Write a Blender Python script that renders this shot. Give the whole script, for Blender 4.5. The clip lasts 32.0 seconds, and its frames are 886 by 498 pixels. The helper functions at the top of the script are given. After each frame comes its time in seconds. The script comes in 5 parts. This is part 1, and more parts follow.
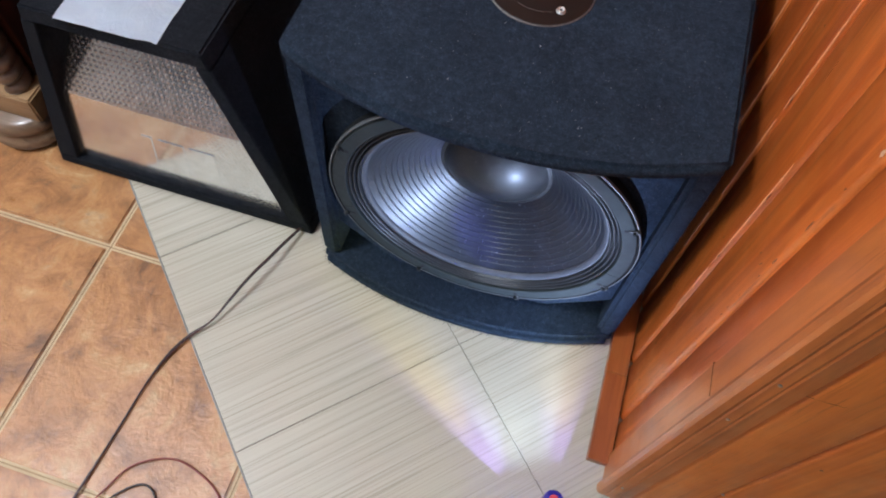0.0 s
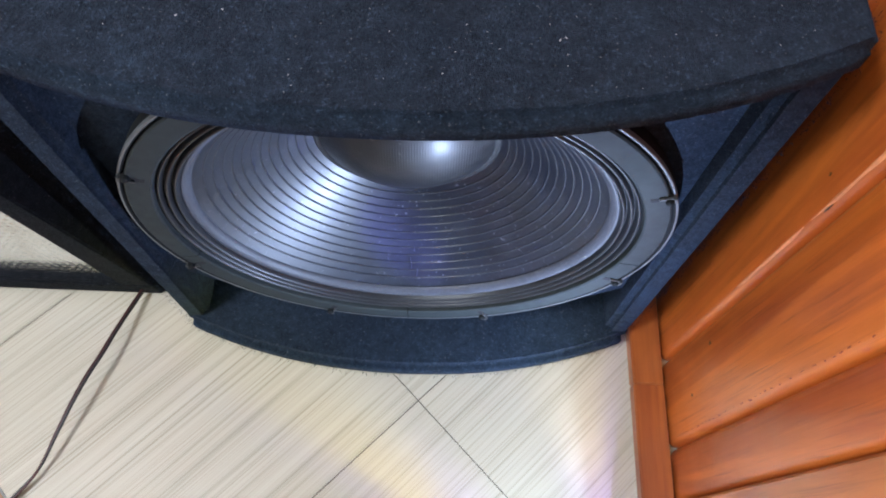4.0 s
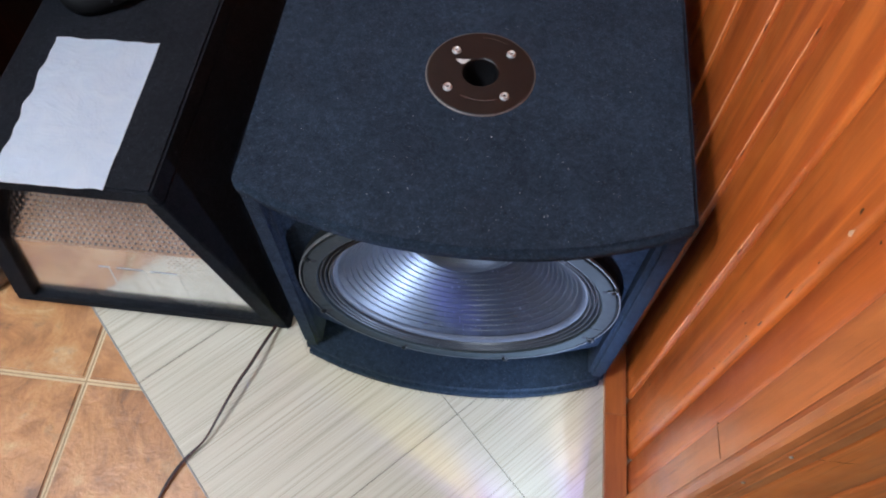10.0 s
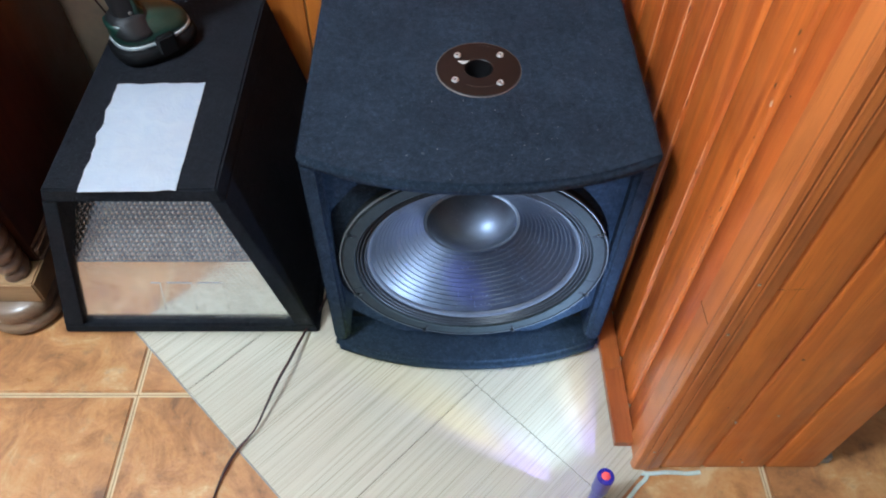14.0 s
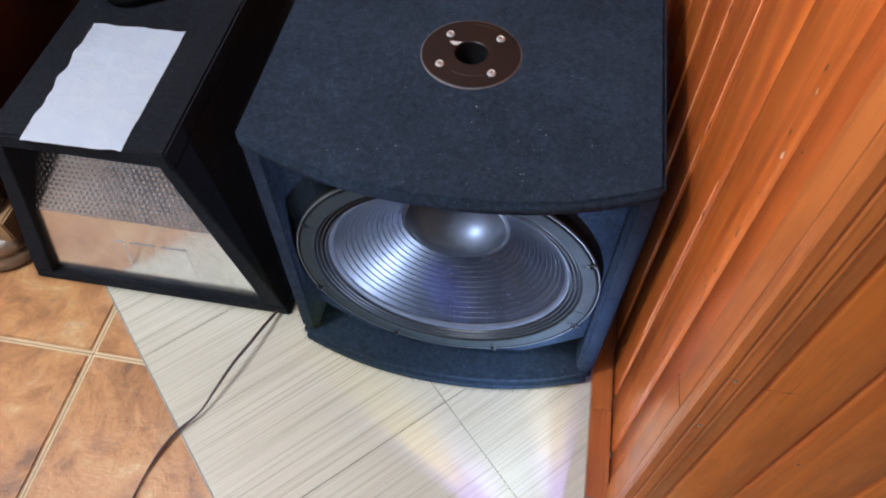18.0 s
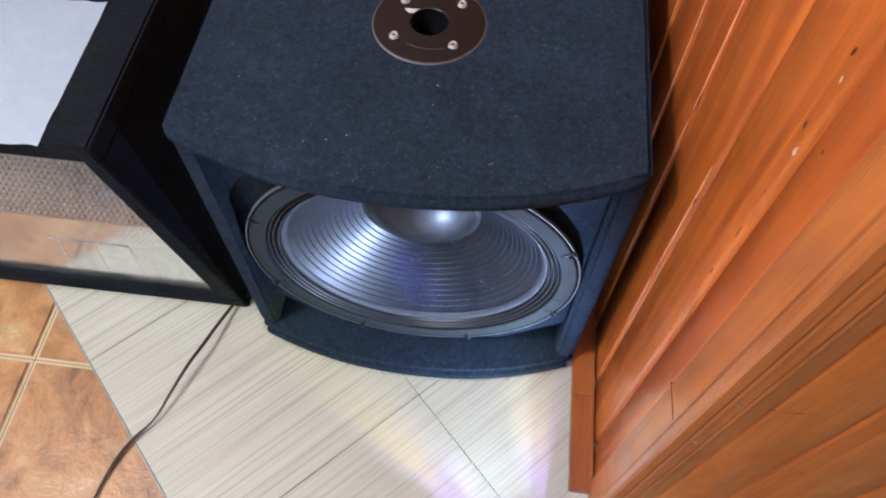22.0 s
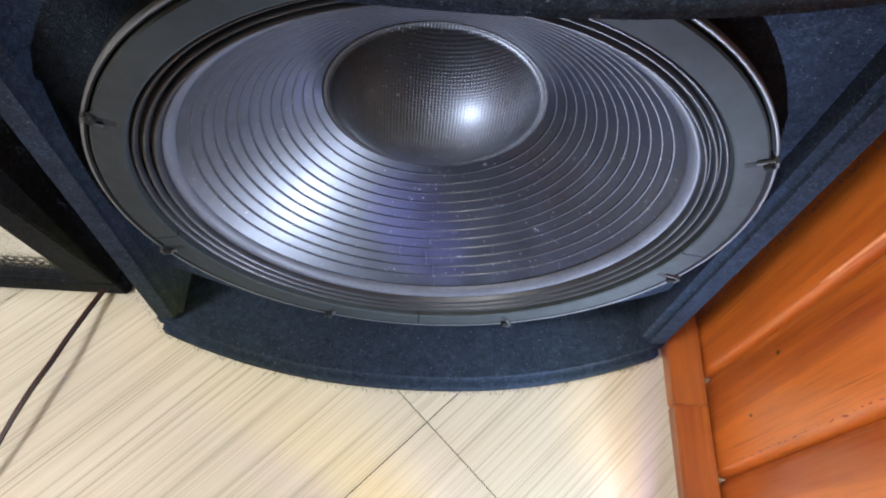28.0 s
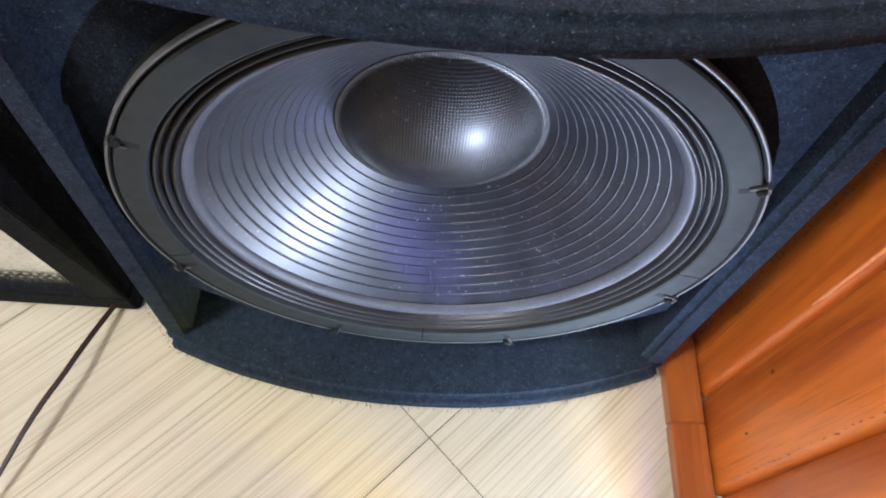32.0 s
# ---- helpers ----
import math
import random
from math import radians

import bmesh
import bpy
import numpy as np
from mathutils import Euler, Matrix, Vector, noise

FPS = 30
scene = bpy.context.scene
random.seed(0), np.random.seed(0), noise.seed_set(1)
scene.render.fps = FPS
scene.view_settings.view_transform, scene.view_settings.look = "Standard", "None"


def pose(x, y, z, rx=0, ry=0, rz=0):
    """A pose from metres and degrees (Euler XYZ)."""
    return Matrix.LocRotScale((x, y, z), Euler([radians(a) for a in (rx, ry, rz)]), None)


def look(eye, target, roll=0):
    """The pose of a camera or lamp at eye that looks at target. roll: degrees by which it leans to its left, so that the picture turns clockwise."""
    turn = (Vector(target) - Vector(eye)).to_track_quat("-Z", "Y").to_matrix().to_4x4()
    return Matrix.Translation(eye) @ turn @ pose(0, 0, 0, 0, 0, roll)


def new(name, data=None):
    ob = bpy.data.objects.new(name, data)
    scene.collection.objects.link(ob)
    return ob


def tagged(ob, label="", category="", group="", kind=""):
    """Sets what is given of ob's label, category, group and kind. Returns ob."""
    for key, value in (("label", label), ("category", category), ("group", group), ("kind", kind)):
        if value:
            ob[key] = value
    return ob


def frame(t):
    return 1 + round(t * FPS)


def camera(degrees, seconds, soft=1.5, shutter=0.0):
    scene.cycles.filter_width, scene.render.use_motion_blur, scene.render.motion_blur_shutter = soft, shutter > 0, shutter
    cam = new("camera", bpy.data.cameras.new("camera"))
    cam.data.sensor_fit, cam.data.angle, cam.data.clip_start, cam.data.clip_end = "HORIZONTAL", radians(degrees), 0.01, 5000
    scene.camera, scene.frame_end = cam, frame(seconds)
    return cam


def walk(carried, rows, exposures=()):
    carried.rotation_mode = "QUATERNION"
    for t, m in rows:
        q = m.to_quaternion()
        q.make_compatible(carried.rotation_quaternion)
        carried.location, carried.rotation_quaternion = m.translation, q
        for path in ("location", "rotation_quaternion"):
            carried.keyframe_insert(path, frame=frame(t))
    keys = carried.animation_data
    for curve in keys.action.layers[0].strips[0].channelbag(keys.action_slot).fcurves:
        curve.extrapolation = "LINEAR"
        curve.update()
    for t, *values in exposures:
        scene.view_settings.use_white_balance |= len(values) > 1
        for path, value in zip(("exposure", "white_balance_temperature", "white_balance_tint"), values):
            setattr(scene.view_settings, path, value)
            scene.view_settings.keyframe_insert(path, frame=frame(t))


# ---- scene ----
PATH = [
    (0, (0.061, -0.45, 1.023), (-0.144, 0.466, -0.743), 5.3),
    (0.5, (0.086, -0.456, 1.067), (-0.166, 0.437, -0.705), -0.1),
    (1, (0.107, -0.36, 1.007), (-0.131, 0.474, -0.795), -3.6),
    (1.5, (0.048, -0.27, 0.84), (-0.033, 0.568, -0.974), -0.9),
    (2, (0.045, -0.242, 0.771), (0.046, 0.591, -1.047), 0.9),
    (2.5, (0.034, -0.238, 0.761), (0.049, 0.583, -1.063), 2.4),
    (4.5, (0.03, -0.217, 0.731), (0.034, 0.576, -1.105), 2.7),
    (5, (0.025, -0.216, 0.728), (0.032, 0.548, -1.121), 3.2),
    (5.5, (0.027, -0.216, 0.723), (0.029, 0.557, -1.121), 2.5),
    (6, (0.028, -0.215, 0.722), (0.037, 0.594, -1.107), 2.7),
    (6.5, (0.028, -0.216, 0.721), (0.045, 0.628, -1.093), 2.9),
    (7, (0.03, -0.217, 0.719), (0.047, 0.645, -1.085), 2.7),
    (7.5, (0.03, -0.223, 0.727), (0.044, 0.645, -1.074), 2.8),
    (8, (0.036, -0.264, 0.886), (0.007, 0.609, -0.913), 1.3),
    (8.5, (0.046, -0.339, 1.025), (-0.03, 0.586, -0.746), 0.9),
    (9, (0.048, -0.379, 1.073), (-0.045, 0.599, -0.669), 1.6),
    (9.5, (0.059, -0.375, 1.073), (-0.054, 0.601, -0.669), 1.9),
    (10, (0.024, -0.37, 1.067), (-0.081, 0.587, -0.686), 0.5),
    (10.5, (-0.046, -0.376, 1.071), (-0.079, 0.537, -0.708), -0.2),
    (11, (-0.023, -0.354, 1.044), (-0.029, 0.538, -0.746), 2.7),
    (11.5, (0.02, -0.355, 1.034), (-0.033, 0.609, -0.718), 2.0),
    (12, (0.017, -0.415, 1.056), (-0.066, 0.735, -0.579), -0.2),
    (12.5, (-0.029, -0.522, 1.094), (-0.058, 0.784, -0.42), -0.6),
    (13, (-0.056, -0.616, 1.1), (0.002, 0.684, -0.418), 1.3),
    (13.5, (-0.053, -0.643, 1.099), (0.015, 0.595, -0.47), 2.0),
    (14, (-0.054, -0.63, 1.113), (-0.036, 0.59, -0.471), 0.7),
    (14.5, (-0.061, -0.626, 1.114), (-0.101, 0.612, -0.457), -1.3),
    (16.5, (-0.001, -0.585, 1.096), (-0.135, 0.645, -0.475), -1.7),
    (17, (0.075, -0.518, 1.081), (-0.141, 0.663, -0.519), -1.6),
    (17.5, (0.088, -0.489, 1.058), (-0.12, 0.659, -0.567), -0.6),
    (18, (0.087, -0.485, 1.047), (-0.112, 0.619, -0.609), -0.3),
    (18.5, (0.086, -0.484, 1.046), (-0.107, 0.583, -0.634), -0.1),
    (19, (0.084, -0.487, 1.047), (-0.126, 0.57, -0.638), -0.3),
    (19.5, (0.089, -0.481, 1.044), (-0.129, 0.572, -0.642), -0.6),
    (20, (0.087, -0.479, 1.043), (-0.133, 0.564, -0.649), -0.9),
    (20.5, (0.09, -0.471, 1.035), (-0.13, 0.558, -0.665), -1.6),
    (21, (0.091, -0.459, 1.026), (-0.099, 0.546, -0.693), -1.0),
    (21.5, (0.093, -0.446, 1.021), (-0.069, 0.535, -0.714), -0.6),
    (22, (0.084, -0.398, 1.005), (-0.027, 0.597, -0.726), 0.7),
    (22.5, (0.025, -0.304, 0.885), (0.002, 0.68, -0.856), 3.0),
    (23, (-0.02, -0.219, 0.753), (0.043, 0.71, -1.017), 5.2),
    (23.5, (-0.025, -0.209, 0.726), (0.066, 0.693, -1.057), 6.6),
    (24, (-0.03, -0.229, 0.733), (-0.044, 0.704, -1.036), 1.0),
    (24.5, (-0.026, -0.223, 0.717), (0.051, 0.72, -1.045), 6.0),
    (26.5, (-0.019, -0.208, 0.646), (0.053, 0.795, -1.082), 6.6),
    (27, (-0.011, -0.206, 0.641), (0.078, 0.755, -1.111), 8.4),
    (27.5, (-0.011, -0.211, 0.639), (0.079, 0.725, -1.126), 8.7),
    (28, (-0.011, -0.218, 0.632), (0.087, 0.69, -1.147), 8.8),
    (28.5, (-0.021, -0.22, 0.634), (0.078, 0.675, -1.152), 9.1),
    (29, (-0.027, -0.222, 0.638), (0.062, 0.665, -1.152), 8.8),
    (29.5, (-0.03, -0.228, 0.639), (0.046, 0.67, -1.146), 8.3),
    (30, (-0.033, -0.235, 0.646), (0.026, 0.688, -1.128), 7.0),
    (30.5, (-0.032, -0.234, 0.651), (0.023, 0.721, -1.106), 6.1),
    (31, (-0.033, -0.23, 0.652), (0.023, 0.741, -1.095), 6.0),
    (31.5, (-0.022, -0.228, 0.65), (0.051, 0.744, -1.096), 7.0),
    (32, (-0.016, -0.225, 0.647), (0.081, 0.728, -1.108), 9.0),
]
cam = camera(63.6, 32.0, 2.0)
walk(cam, [(t, look(eye, target, roll)) for t, eye, target, roll in PATH], [(0.0, 0.02, 6300, 17), (2.0, 0.17, 6350, 17), (5.0, 0.26, 6400, 17), (7.3, 0.36, 6450, 17), (9.5, 0.14, 6200, 16), (11.0, 0.12, 6050, 15), (12.5, 0.42, 5850, 8), (14.0, 0.40, 5850, 8), (17.0, 0.30, 6250, 17), (19.0, 0.22, 6220, 17), (21.5, 0.20, 6220, 17), (23.0, 0.51, 6500, 17), (24.0, 0.52, 7000, 18), (24.5, 0.52, 7100, 18), (27.0, 0.48, 7650, 19), (28.0, 0.42, 7350, 18), (32.0, 0.42, 7350, 18)])

# ---- light ----
world = bpy.data.worlds.new("world")
scene.world = world
world.use_nodes = True
world.node_tree.nodes["Background"].inputs[0].default_value = (0.9, 0.95, 1.0, 1)
world.node_tree.nodes["Background"].inputs[1].default_value = 0.05


def lamp(name, kind, m, power, colour, **more):
    data = bpy.data.lights.new(name, kind)
    data.energy, data.color = power, colour
    if kind == "AREA":
        data.shape, data.size, data.size_y = "RECTANGLE", more["size"], more["size_y"]
        data.spread = more.get("spread", math.pi)
    if kind == "SPOT":
        data.spot_size, data.spot_blend, data.shadow_soft_size = radians(more["angle"]), more["blend"], more["soft"]
    if kind == "POINT":
        data.shadow_soft_size = more["soft"]
    ob = new(name, data)
    ob.matrix_world = m
    return ob


# ceiling luminaire over the open part of the room, and the pen light that stands on the floor
lamp("ceiling_lamp_light", "POINT", pose(-1.08, -0.68, 2.18), 114, (0.80, 0.92, 1.0), soft=0.16)
PEN = Vector((0.188, -0.266, 0.0))
PEN_WAY = Vector((-0.469, 0.883, 0.0)).normalized()
PEN_EYE = PEN - PEN_WAY * 0.002 + Vector((0, 0, 0.088))
lamp("pen_light_beam", "SPOT", look(PEN_EYE, (0.085, 0.05, 0.26)), 14.0, (0.49, 0.65, 1.0), angle=106, blend=1.0, soft=0.003)
lamp("pen_light_core", "SPOT", look(PEN_EYE, (0.010, 0.035, 0.125)), 13.0, (0.11, 0.10, 1.0), angle=12.5, blend=1.0, soft=0.002)
# small lamps stand behind one another in the slotted head: its slot cuts their light into a white fan with yellow and violet rims
for nm, back, high, power, colour, turn, pitch, angle, soft in (
        ("pen_fan_violet", -0.0012, 0.085, 2.2, (0.36, 0.28, 1.0), 38, -27, 50, 0.0003), ("pen_fan_violet", -0.0012, 0.085, 1.5, (0.36, 0.28, 1.0), -37, -27, 50, 0.0003),
        ("pen_fan_yellow", -0.0028, 0.083, 4.4, (0.96, 0.92, 0.04), 38, -9, 46, 0.0006), ("pen_fan_yellow", -0.0030, 0.083, 1.6, (0.96, 0.92, 0.04), -31, -15, 44, 0.0007),
        ("pen_fan_white", -0.0078, 0.086, 3.8, (0.54, 0.78, 1.0), 0, 15, 140, 0.0010)):
    spot = PEN + PEN_WAY * back + Vector((0, 0, high))
    lamp(nm, "SPOT", look(spot, spot + Matrix.Rotation(radians(turn), 3, "Z") @ PEN_WAY + Vector((0, 0, math.tan(radians(pitch))))), power, colour, angle=angle, blend=1.0, soft=soft)


# ---- materials ----
class Mat:
    """A node material under construction."""

    def __init__(self, name, **values):
        self.m = bpy.data.materials.new(name)
        self.m.use_nodes = True
        self.t = self.m.node_tree
        self.b = self.t.nodes["Principled BSDF"]
        for key, value in values.items():
            self.set(key.replace("_", " "), value)
        self.co = self.node("ShaderNodeTexCoord").outputs["Object"]

    def set(self, key, value):
        socket = self.b.inputs[key]
        if isinstance(value, bpy.types.NodeSocket):
            self.t.links.new(value, socket)
        else:
            socket.default_value = (*value, 1) if isinstance(value, tuple) and len(value) == 3 else value

    def node(self, kind, inputs=None, **props):
        n = self.t.nodes.new(kind)
        for key, value in props.items():
            setattr_safe(n, key, value)
        for key, value in (inputs or {}).items():
            socket = n.inputs[key]
            if isinstance(value, bpy.types.NodeSocket):
                self.t.links.new(value, socket)
            else:
                socket.default_value = (*value, 1) if isinstance(value, tuple) and len(value) == 3 and socket.type == "RGBA" else value
        return n

    def mapped(self, scale=(1, 1, 1), turn=(0, 0, 0), jitter=0.0, along=False):
        """Object coordinates scaled and turned; jitter shifts them from piece to piece."""
        co = self.co
        if jitter:
            r = self.node("ShaderNodeObjectInfo").outputs["Random"]
            j = self.node("ShaderNodeVectorMath", {0: (jitter, 0, 0) if along else (jitter, jitter * 1.7, jitter * 2.3), "Scale": r}, operation="SCALE").outputs[0]
            co = self.node("ShaderNodeVectorMath", {0: co, 1: j}, operation="ADD").outputs[0]
        return self.node("ShaderNodeMapping", {"Vector": co, "Scale": scale, "Rotation": tuple(radians(a) for a in turn)}).outputs[0]

    def noise(self, co, scale, detail=4.0, rough=0.55, twist=0.0):
        return self.node("ShaderNodeTexNoise", {"Vector": co, "Scale": scale, "Detail": detail, "Roughness": rough, "Distortion": twist}).outputs["Fac"]

    def ramp(self, fac, *stops):
        n = self.node("ShaderNodeValToRGB", {"Fac": fac})
        e = n.color_ramp.elements
        while len(e) < len(stops):
            e.new(0.5)
        for el, (pos, col) in zip(e, stops):
            el.position, el.color = pos, (*col, 1) if isinstance(col, tuple) else (col, col, col, 1)
        return n.outputs[0]

    def mix(self, fac, a, b, blend="MIX"):
        return self.node("ShaderNodeMixRGB", {"Fac": fac, "Color1": a, "Color2": b}, blend_type=blend).outputs[0]

    def math(self, op, a, b=0.0):
        return self.node("ShaderNodeMath", {0: a, 1: b}, operation=op).outputs[0]

    def bump(self, height, strength, distance):
        self.set("Normal", self.node("ShaderNodeBump", {"Height": height, "Strength": strength, "Distance": distance}).outputs[0])
        return self


def setattr_safe(n, key, value):
    if key == "operation":
        n.operation = value
    elif key == "blend_type":
        n.blend_type = value
    elif key == "feature":
        n.feature = value
    elif key == "wave_type":
        n.wave_type = value
    elif key == "bands_direction":
        n.bands_direction = value
    elif key == "rings_direction":
        n.rings_direction = value


def carpet(name, dark, light, sheen):
    a = Mat(name, Roughness=1.0, Sheen_Weight=sheen, Sheen_Roughness=0.6, Sheen_Tint=(0.5, 0.62, 0.9))
    a.b.inputs["Specular IOR Level"].default_value = 0.12
    fine = a.noise(a.co, 900, 3, 0.7)
    mid = a.noise(a.co, 150, 5, 0.72)
    big = a.noise(a.co, 13, 4, 0.62)
    f = a.math("ADD", a.math("MULTIPLY", fine, 0.44), a.math("MULTIPLY", mid, 0.46))
    f = a.math("ADD", f, a.math("ADD", a.math("MULTIPLY", big, 0.24), 0.05))
    col = a.ramp(f, (0.48, dark), (0.64, tuple(0.35 * p + 0.65 * q for p, q in zip(light, dark))), (0.82, light))
    fleck = a.ramp(a.noise(a.co, 560, 3, 0.7), (0.58, 0.0), (0.70, 1.0))
    col = a.mix(a.math("MULTIPLY", fleck, 0.52), col, tuple(2.3 * c for c in light))
    pale = a.ramp(a.noise(a.co, 640, 1, 0.5), (0.725, 0.0), (0.77, 1.0))
    a.set("Base Color", a.mix(a.math("MULTIPLY", pale, 0.55), col, (0.26, 0.28, 0.30)))
    a.bump(a.math("ADD", fine, mid), 1.0, 0.0028)
    return a.m


def pine(name, pale, deep, axis="z", coat=0.6):
    """Varnished pine with the grain along the board."""
    s = {"z": (11, 11, 0.55), "y": (11, 0.55, 11), "x": (0.55, 11, 11)}[axis]
    a = Mat(name, Roughness=0.40, Coat_Weight=0.75 * coat, Coat_Roughness=0.18, Coat_IOR=1.48)
    co = a.mapped(s, jitter=9.0)
    wide = a.noise(co, 1.3, 4, 0.55, 0.8)
    grain = a.noise(a.mapped(tuple(v * 3.2 for v in s), jitter=7.0), 1.6, 4, 0.6, 1.6)
    fibre = a.noise(a.mapped(tuple(v * 14 for v in s), jitter=5.0), 2.2, 3, 0.7)
    f = a.math("ADD", a.math("MULTIPLY", grain, 0.34), a.math("MULTIPLY", wide, 0.70))
    f = a.math("ADD", f, a.math("MULTIPLY", fibre, 0.12))
    rings = a.math("SINE", a.math("MULTIPLY", wide, 40.0))
    f = a.math("ADD", f, a.math("MULTIPLY", rings, 0.065))
    r = a.node("ShaderNodeObjectInfo").outputs["Random"]
    f = a.math("ADD", f, a.math("MULTIPLY", a.math("SUBTRACT", r, 0.5), 0.16))
    col = a.ramp(f, (0.40, pale), (0.54, tuple(0.5 * (p + d) for p, d in zip(pale, deep))), (0.70, deep))
    figure = a.ramp(a.noise(a.mapped(tuple(v * 0.55 if v > 1 else v * 3.0 for v in s), jitter=3.0), 1.5, 5, 0.62, 2.2), (0.48, 0.0), (0.68, 0.42))
    col = a.mix(figure, col, tuple(0.62 * c for c in deep))
    stroke = a.ramp(a.noise(a.mapped(tuple(v * 22 if v > 1 else v * 9 for v in s), jitter=6.0), 1.6, 3, 0.6, 0.9), (0.56, 0.0), (0.68, 0.75))
    patch = a.ramp(a.noise(a.mapped(tuple(v * 0.9 if v > 1 else v * 6 for v in s), jitter=4.0), 1.5, 3, 0.6), (0.44, 0.0), (0.60, 0.62))
    col = a.mix(a.math("MULTIPLY", stroke, patch), col, tuple(f * c for f, c in zip((0.36, 0.22, 0.22), deep)))
    kco = a.mapped(tuple(0.42 if v < 1 else 0.9 for v in s), jitter=13.0)
    vor = a.node("ShaderNodeTexVoronoi", {"Vector": kco, "Scale": 9.0, "Randomness": 1.0}).outputs["Distance"]
    knot = a.ramp(vor, (0.03, 1.0), (0.10, 0.0))
    gate = a.ramp(a.noise(kco, 3.1, 1), (0.52, 0.0), (0.57, 1.0))
    knot = a.math("MULTIPLY", knot, gate)
    col = a.mix(knot, col, (0.10, 0.022, 0.006))
    a.set("Base Color", col)
    a.set("Roughness", a.ramp(a.noise(a.co, 22, 4), (0.3, 0.30), (0.7, 0.48)))
    a.bump(a.math("ADD", a.math("MULTIPLY", fibre, 0.5), a.math("MULTIPLY", wide, 0.8)), 0.25, 0.0015)
    return a.m


def plain(name, colour, rough=0.5, metal=0.0, grain=300.0, amount=0.12, depth=0.0003, coat=0.0):
    a = Mat(name, Roughness=rough, Metallic=metal, Coat_Weight=coat)
    n = a.noise(a.co, grain, 3, 0.6)
    big = a.noise(a.co, grain * 0.06, 3, 0.6)
    k = a.math("ADD", a.math("MULTIPLY", n, 0.5), a.math("MULTIPLY", big, 0.5))
    a.set("Base Color", a.ramp(k, (0.3, tuple(c * (1 - amount) for c in colour)), (0.7, tuple(min(1, c * (1 + amount)) for c in colour))))
    a.set("Roughness", a.ramp(big, (0.3, max(0.03, rough * 0.85)), (0.7, min(1, rough * 1.15))))
    if depth:
        a.bump(n, 0.5, depth)
    return a.m


M_CARPET = carpet("navy_felt", (0.0038, 0.0068, 0.0116), (0.040, 0.067, 0.105), 0.06)
M_CARPET2 = carpet("black_felt", (0.0026, 0.0030, 0.0040), (0.024, 0.026, 0.031), 0.03)
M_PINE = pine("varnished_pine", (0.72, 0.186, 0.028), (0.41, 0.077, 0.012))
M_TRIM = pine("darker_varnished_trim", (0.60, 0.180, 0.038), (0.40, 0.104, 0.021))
# front boards: yellower pine, its colour lightened for light the lamp doesn't give
M_PINE_F = pine("varnished_pine_front_lightened", (0.84, 0.262, 0.036), (0.57, 0.138, 0.018))
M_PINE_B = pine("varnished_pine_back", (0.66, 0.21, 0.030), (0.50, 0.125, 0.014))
M_PINE_Y = pine("varnished_lath", (0.52, 0.150, 0.030), (0.29, 0.066, 0.014), "y")
M_DARKWOOD = pine("dark_stained_wood", (0.075, 0.019, 0.007), (0.036, 0.009, 0.004), "z", 0.2)
M_OAK = pine("light_brown_wood", (0.40, 0.25, 0.125), (0.28, 0.155, 0.07), "x", 0.35)
M_FOOT = pine("turned_foot_wood", (0.27, 0.175, 0.105), (0.16, 0.095, 0.055), "x", 0.7)
M_SPINDLE = pine("turned_spindle_wood", (0.17, 0.095, 0.058), (0.08, 0.042, 0.026), "x", 0.7)
M_BLACK = plain("black_interior", (0.006, 0.006, 0.007), 0.9)
M_SOCKET = plain("dark_socket_metal", (0.02, 0.02, 0.022), 0.4, 0.6)
M_RIM = plain("grey_basket_metal", (0.014, 0.015, 0.015), 0.7, 0.0, 60)
M_RIM.node_tree.nodes["Principled BSDF"].inputs["Specular IOR Level"].default_value = 0.08
M_GASKET = plain("charcoal_gasket", (0.029, 0.035, 0.035), 0.68, 0.0, 120, 0.25)
M_GASKET.node_tree.nodes["Principled BSDF"].inputs["Specular IOR Level"].default_value = 0.14
M_RIM_GLINT = plain("rim_edge_highlight", (0.13, 0.138, 0.140), 0.38, 0.2, 60)
M_SURROUND = plain("black_coated_cloth", (0.012, 0.013, 0.015), 0.40, 0.0, 500, 0.3, 0.0004)
M_STEEL = plain("worn_zinc_steel", (0.55, 0.54, 0.52), 0.32, 1.0, 200, 0.3)
M_ZINC = plain("dull_zinc", (0.50, 0.51, 0.50), 0.42, 0.1, 300, 0.3)
M_BROWN = plain("dark_brown_enamel", (0.0105, 0.0076, 0.0072), 0.45, 0.0, 90, 0.25, 0.0002)
M_BROWN.node_tree.nodes["Principled BSDF"].inputs["Specular IOR Level"].default_value = 0.3
# unseen walls: cream bounces fill light, slate blue tints the plate's reflection
M_WALL = plain("unseen_wall_cream", (0.62, 0.61, 0.58), 0.85, 0.0, 40, 0.06, 0.001)
M_DIM = plain("unseen_wall_slate_blue", (0.105, 0.130, 0.170), 0.8, 0.0, 34, 0.75, 0.001)
M_STONE = plain("beige_stone_panel", (0.66, 0.56, 0.40), 0.7, 0.0, 14, 0.35, 0.001)
M_CEIL = plain("white_ceiling_paint", (0.80, 0.79, 0.77), 0.9, 0.0, 50, 0.03)
M_GROUT = plain("cream_grout", (0.57, 0.44, 0.27), 0.9, 0.0, 260, 0.22, 0.0012)
M_MINT = plain("pale_green_filler", (0.52, 0.62, 0.58), 0.8, 0.0, 120, 0.2, 0.0012)
M_CABLE = plain("black_cable_sheath", (0.014, 0.012, 0.013), 0.45)
M_CABLE_R = plain("dark_red_cable_sheath", (0.055, 0.010, 0.010), 0.45)
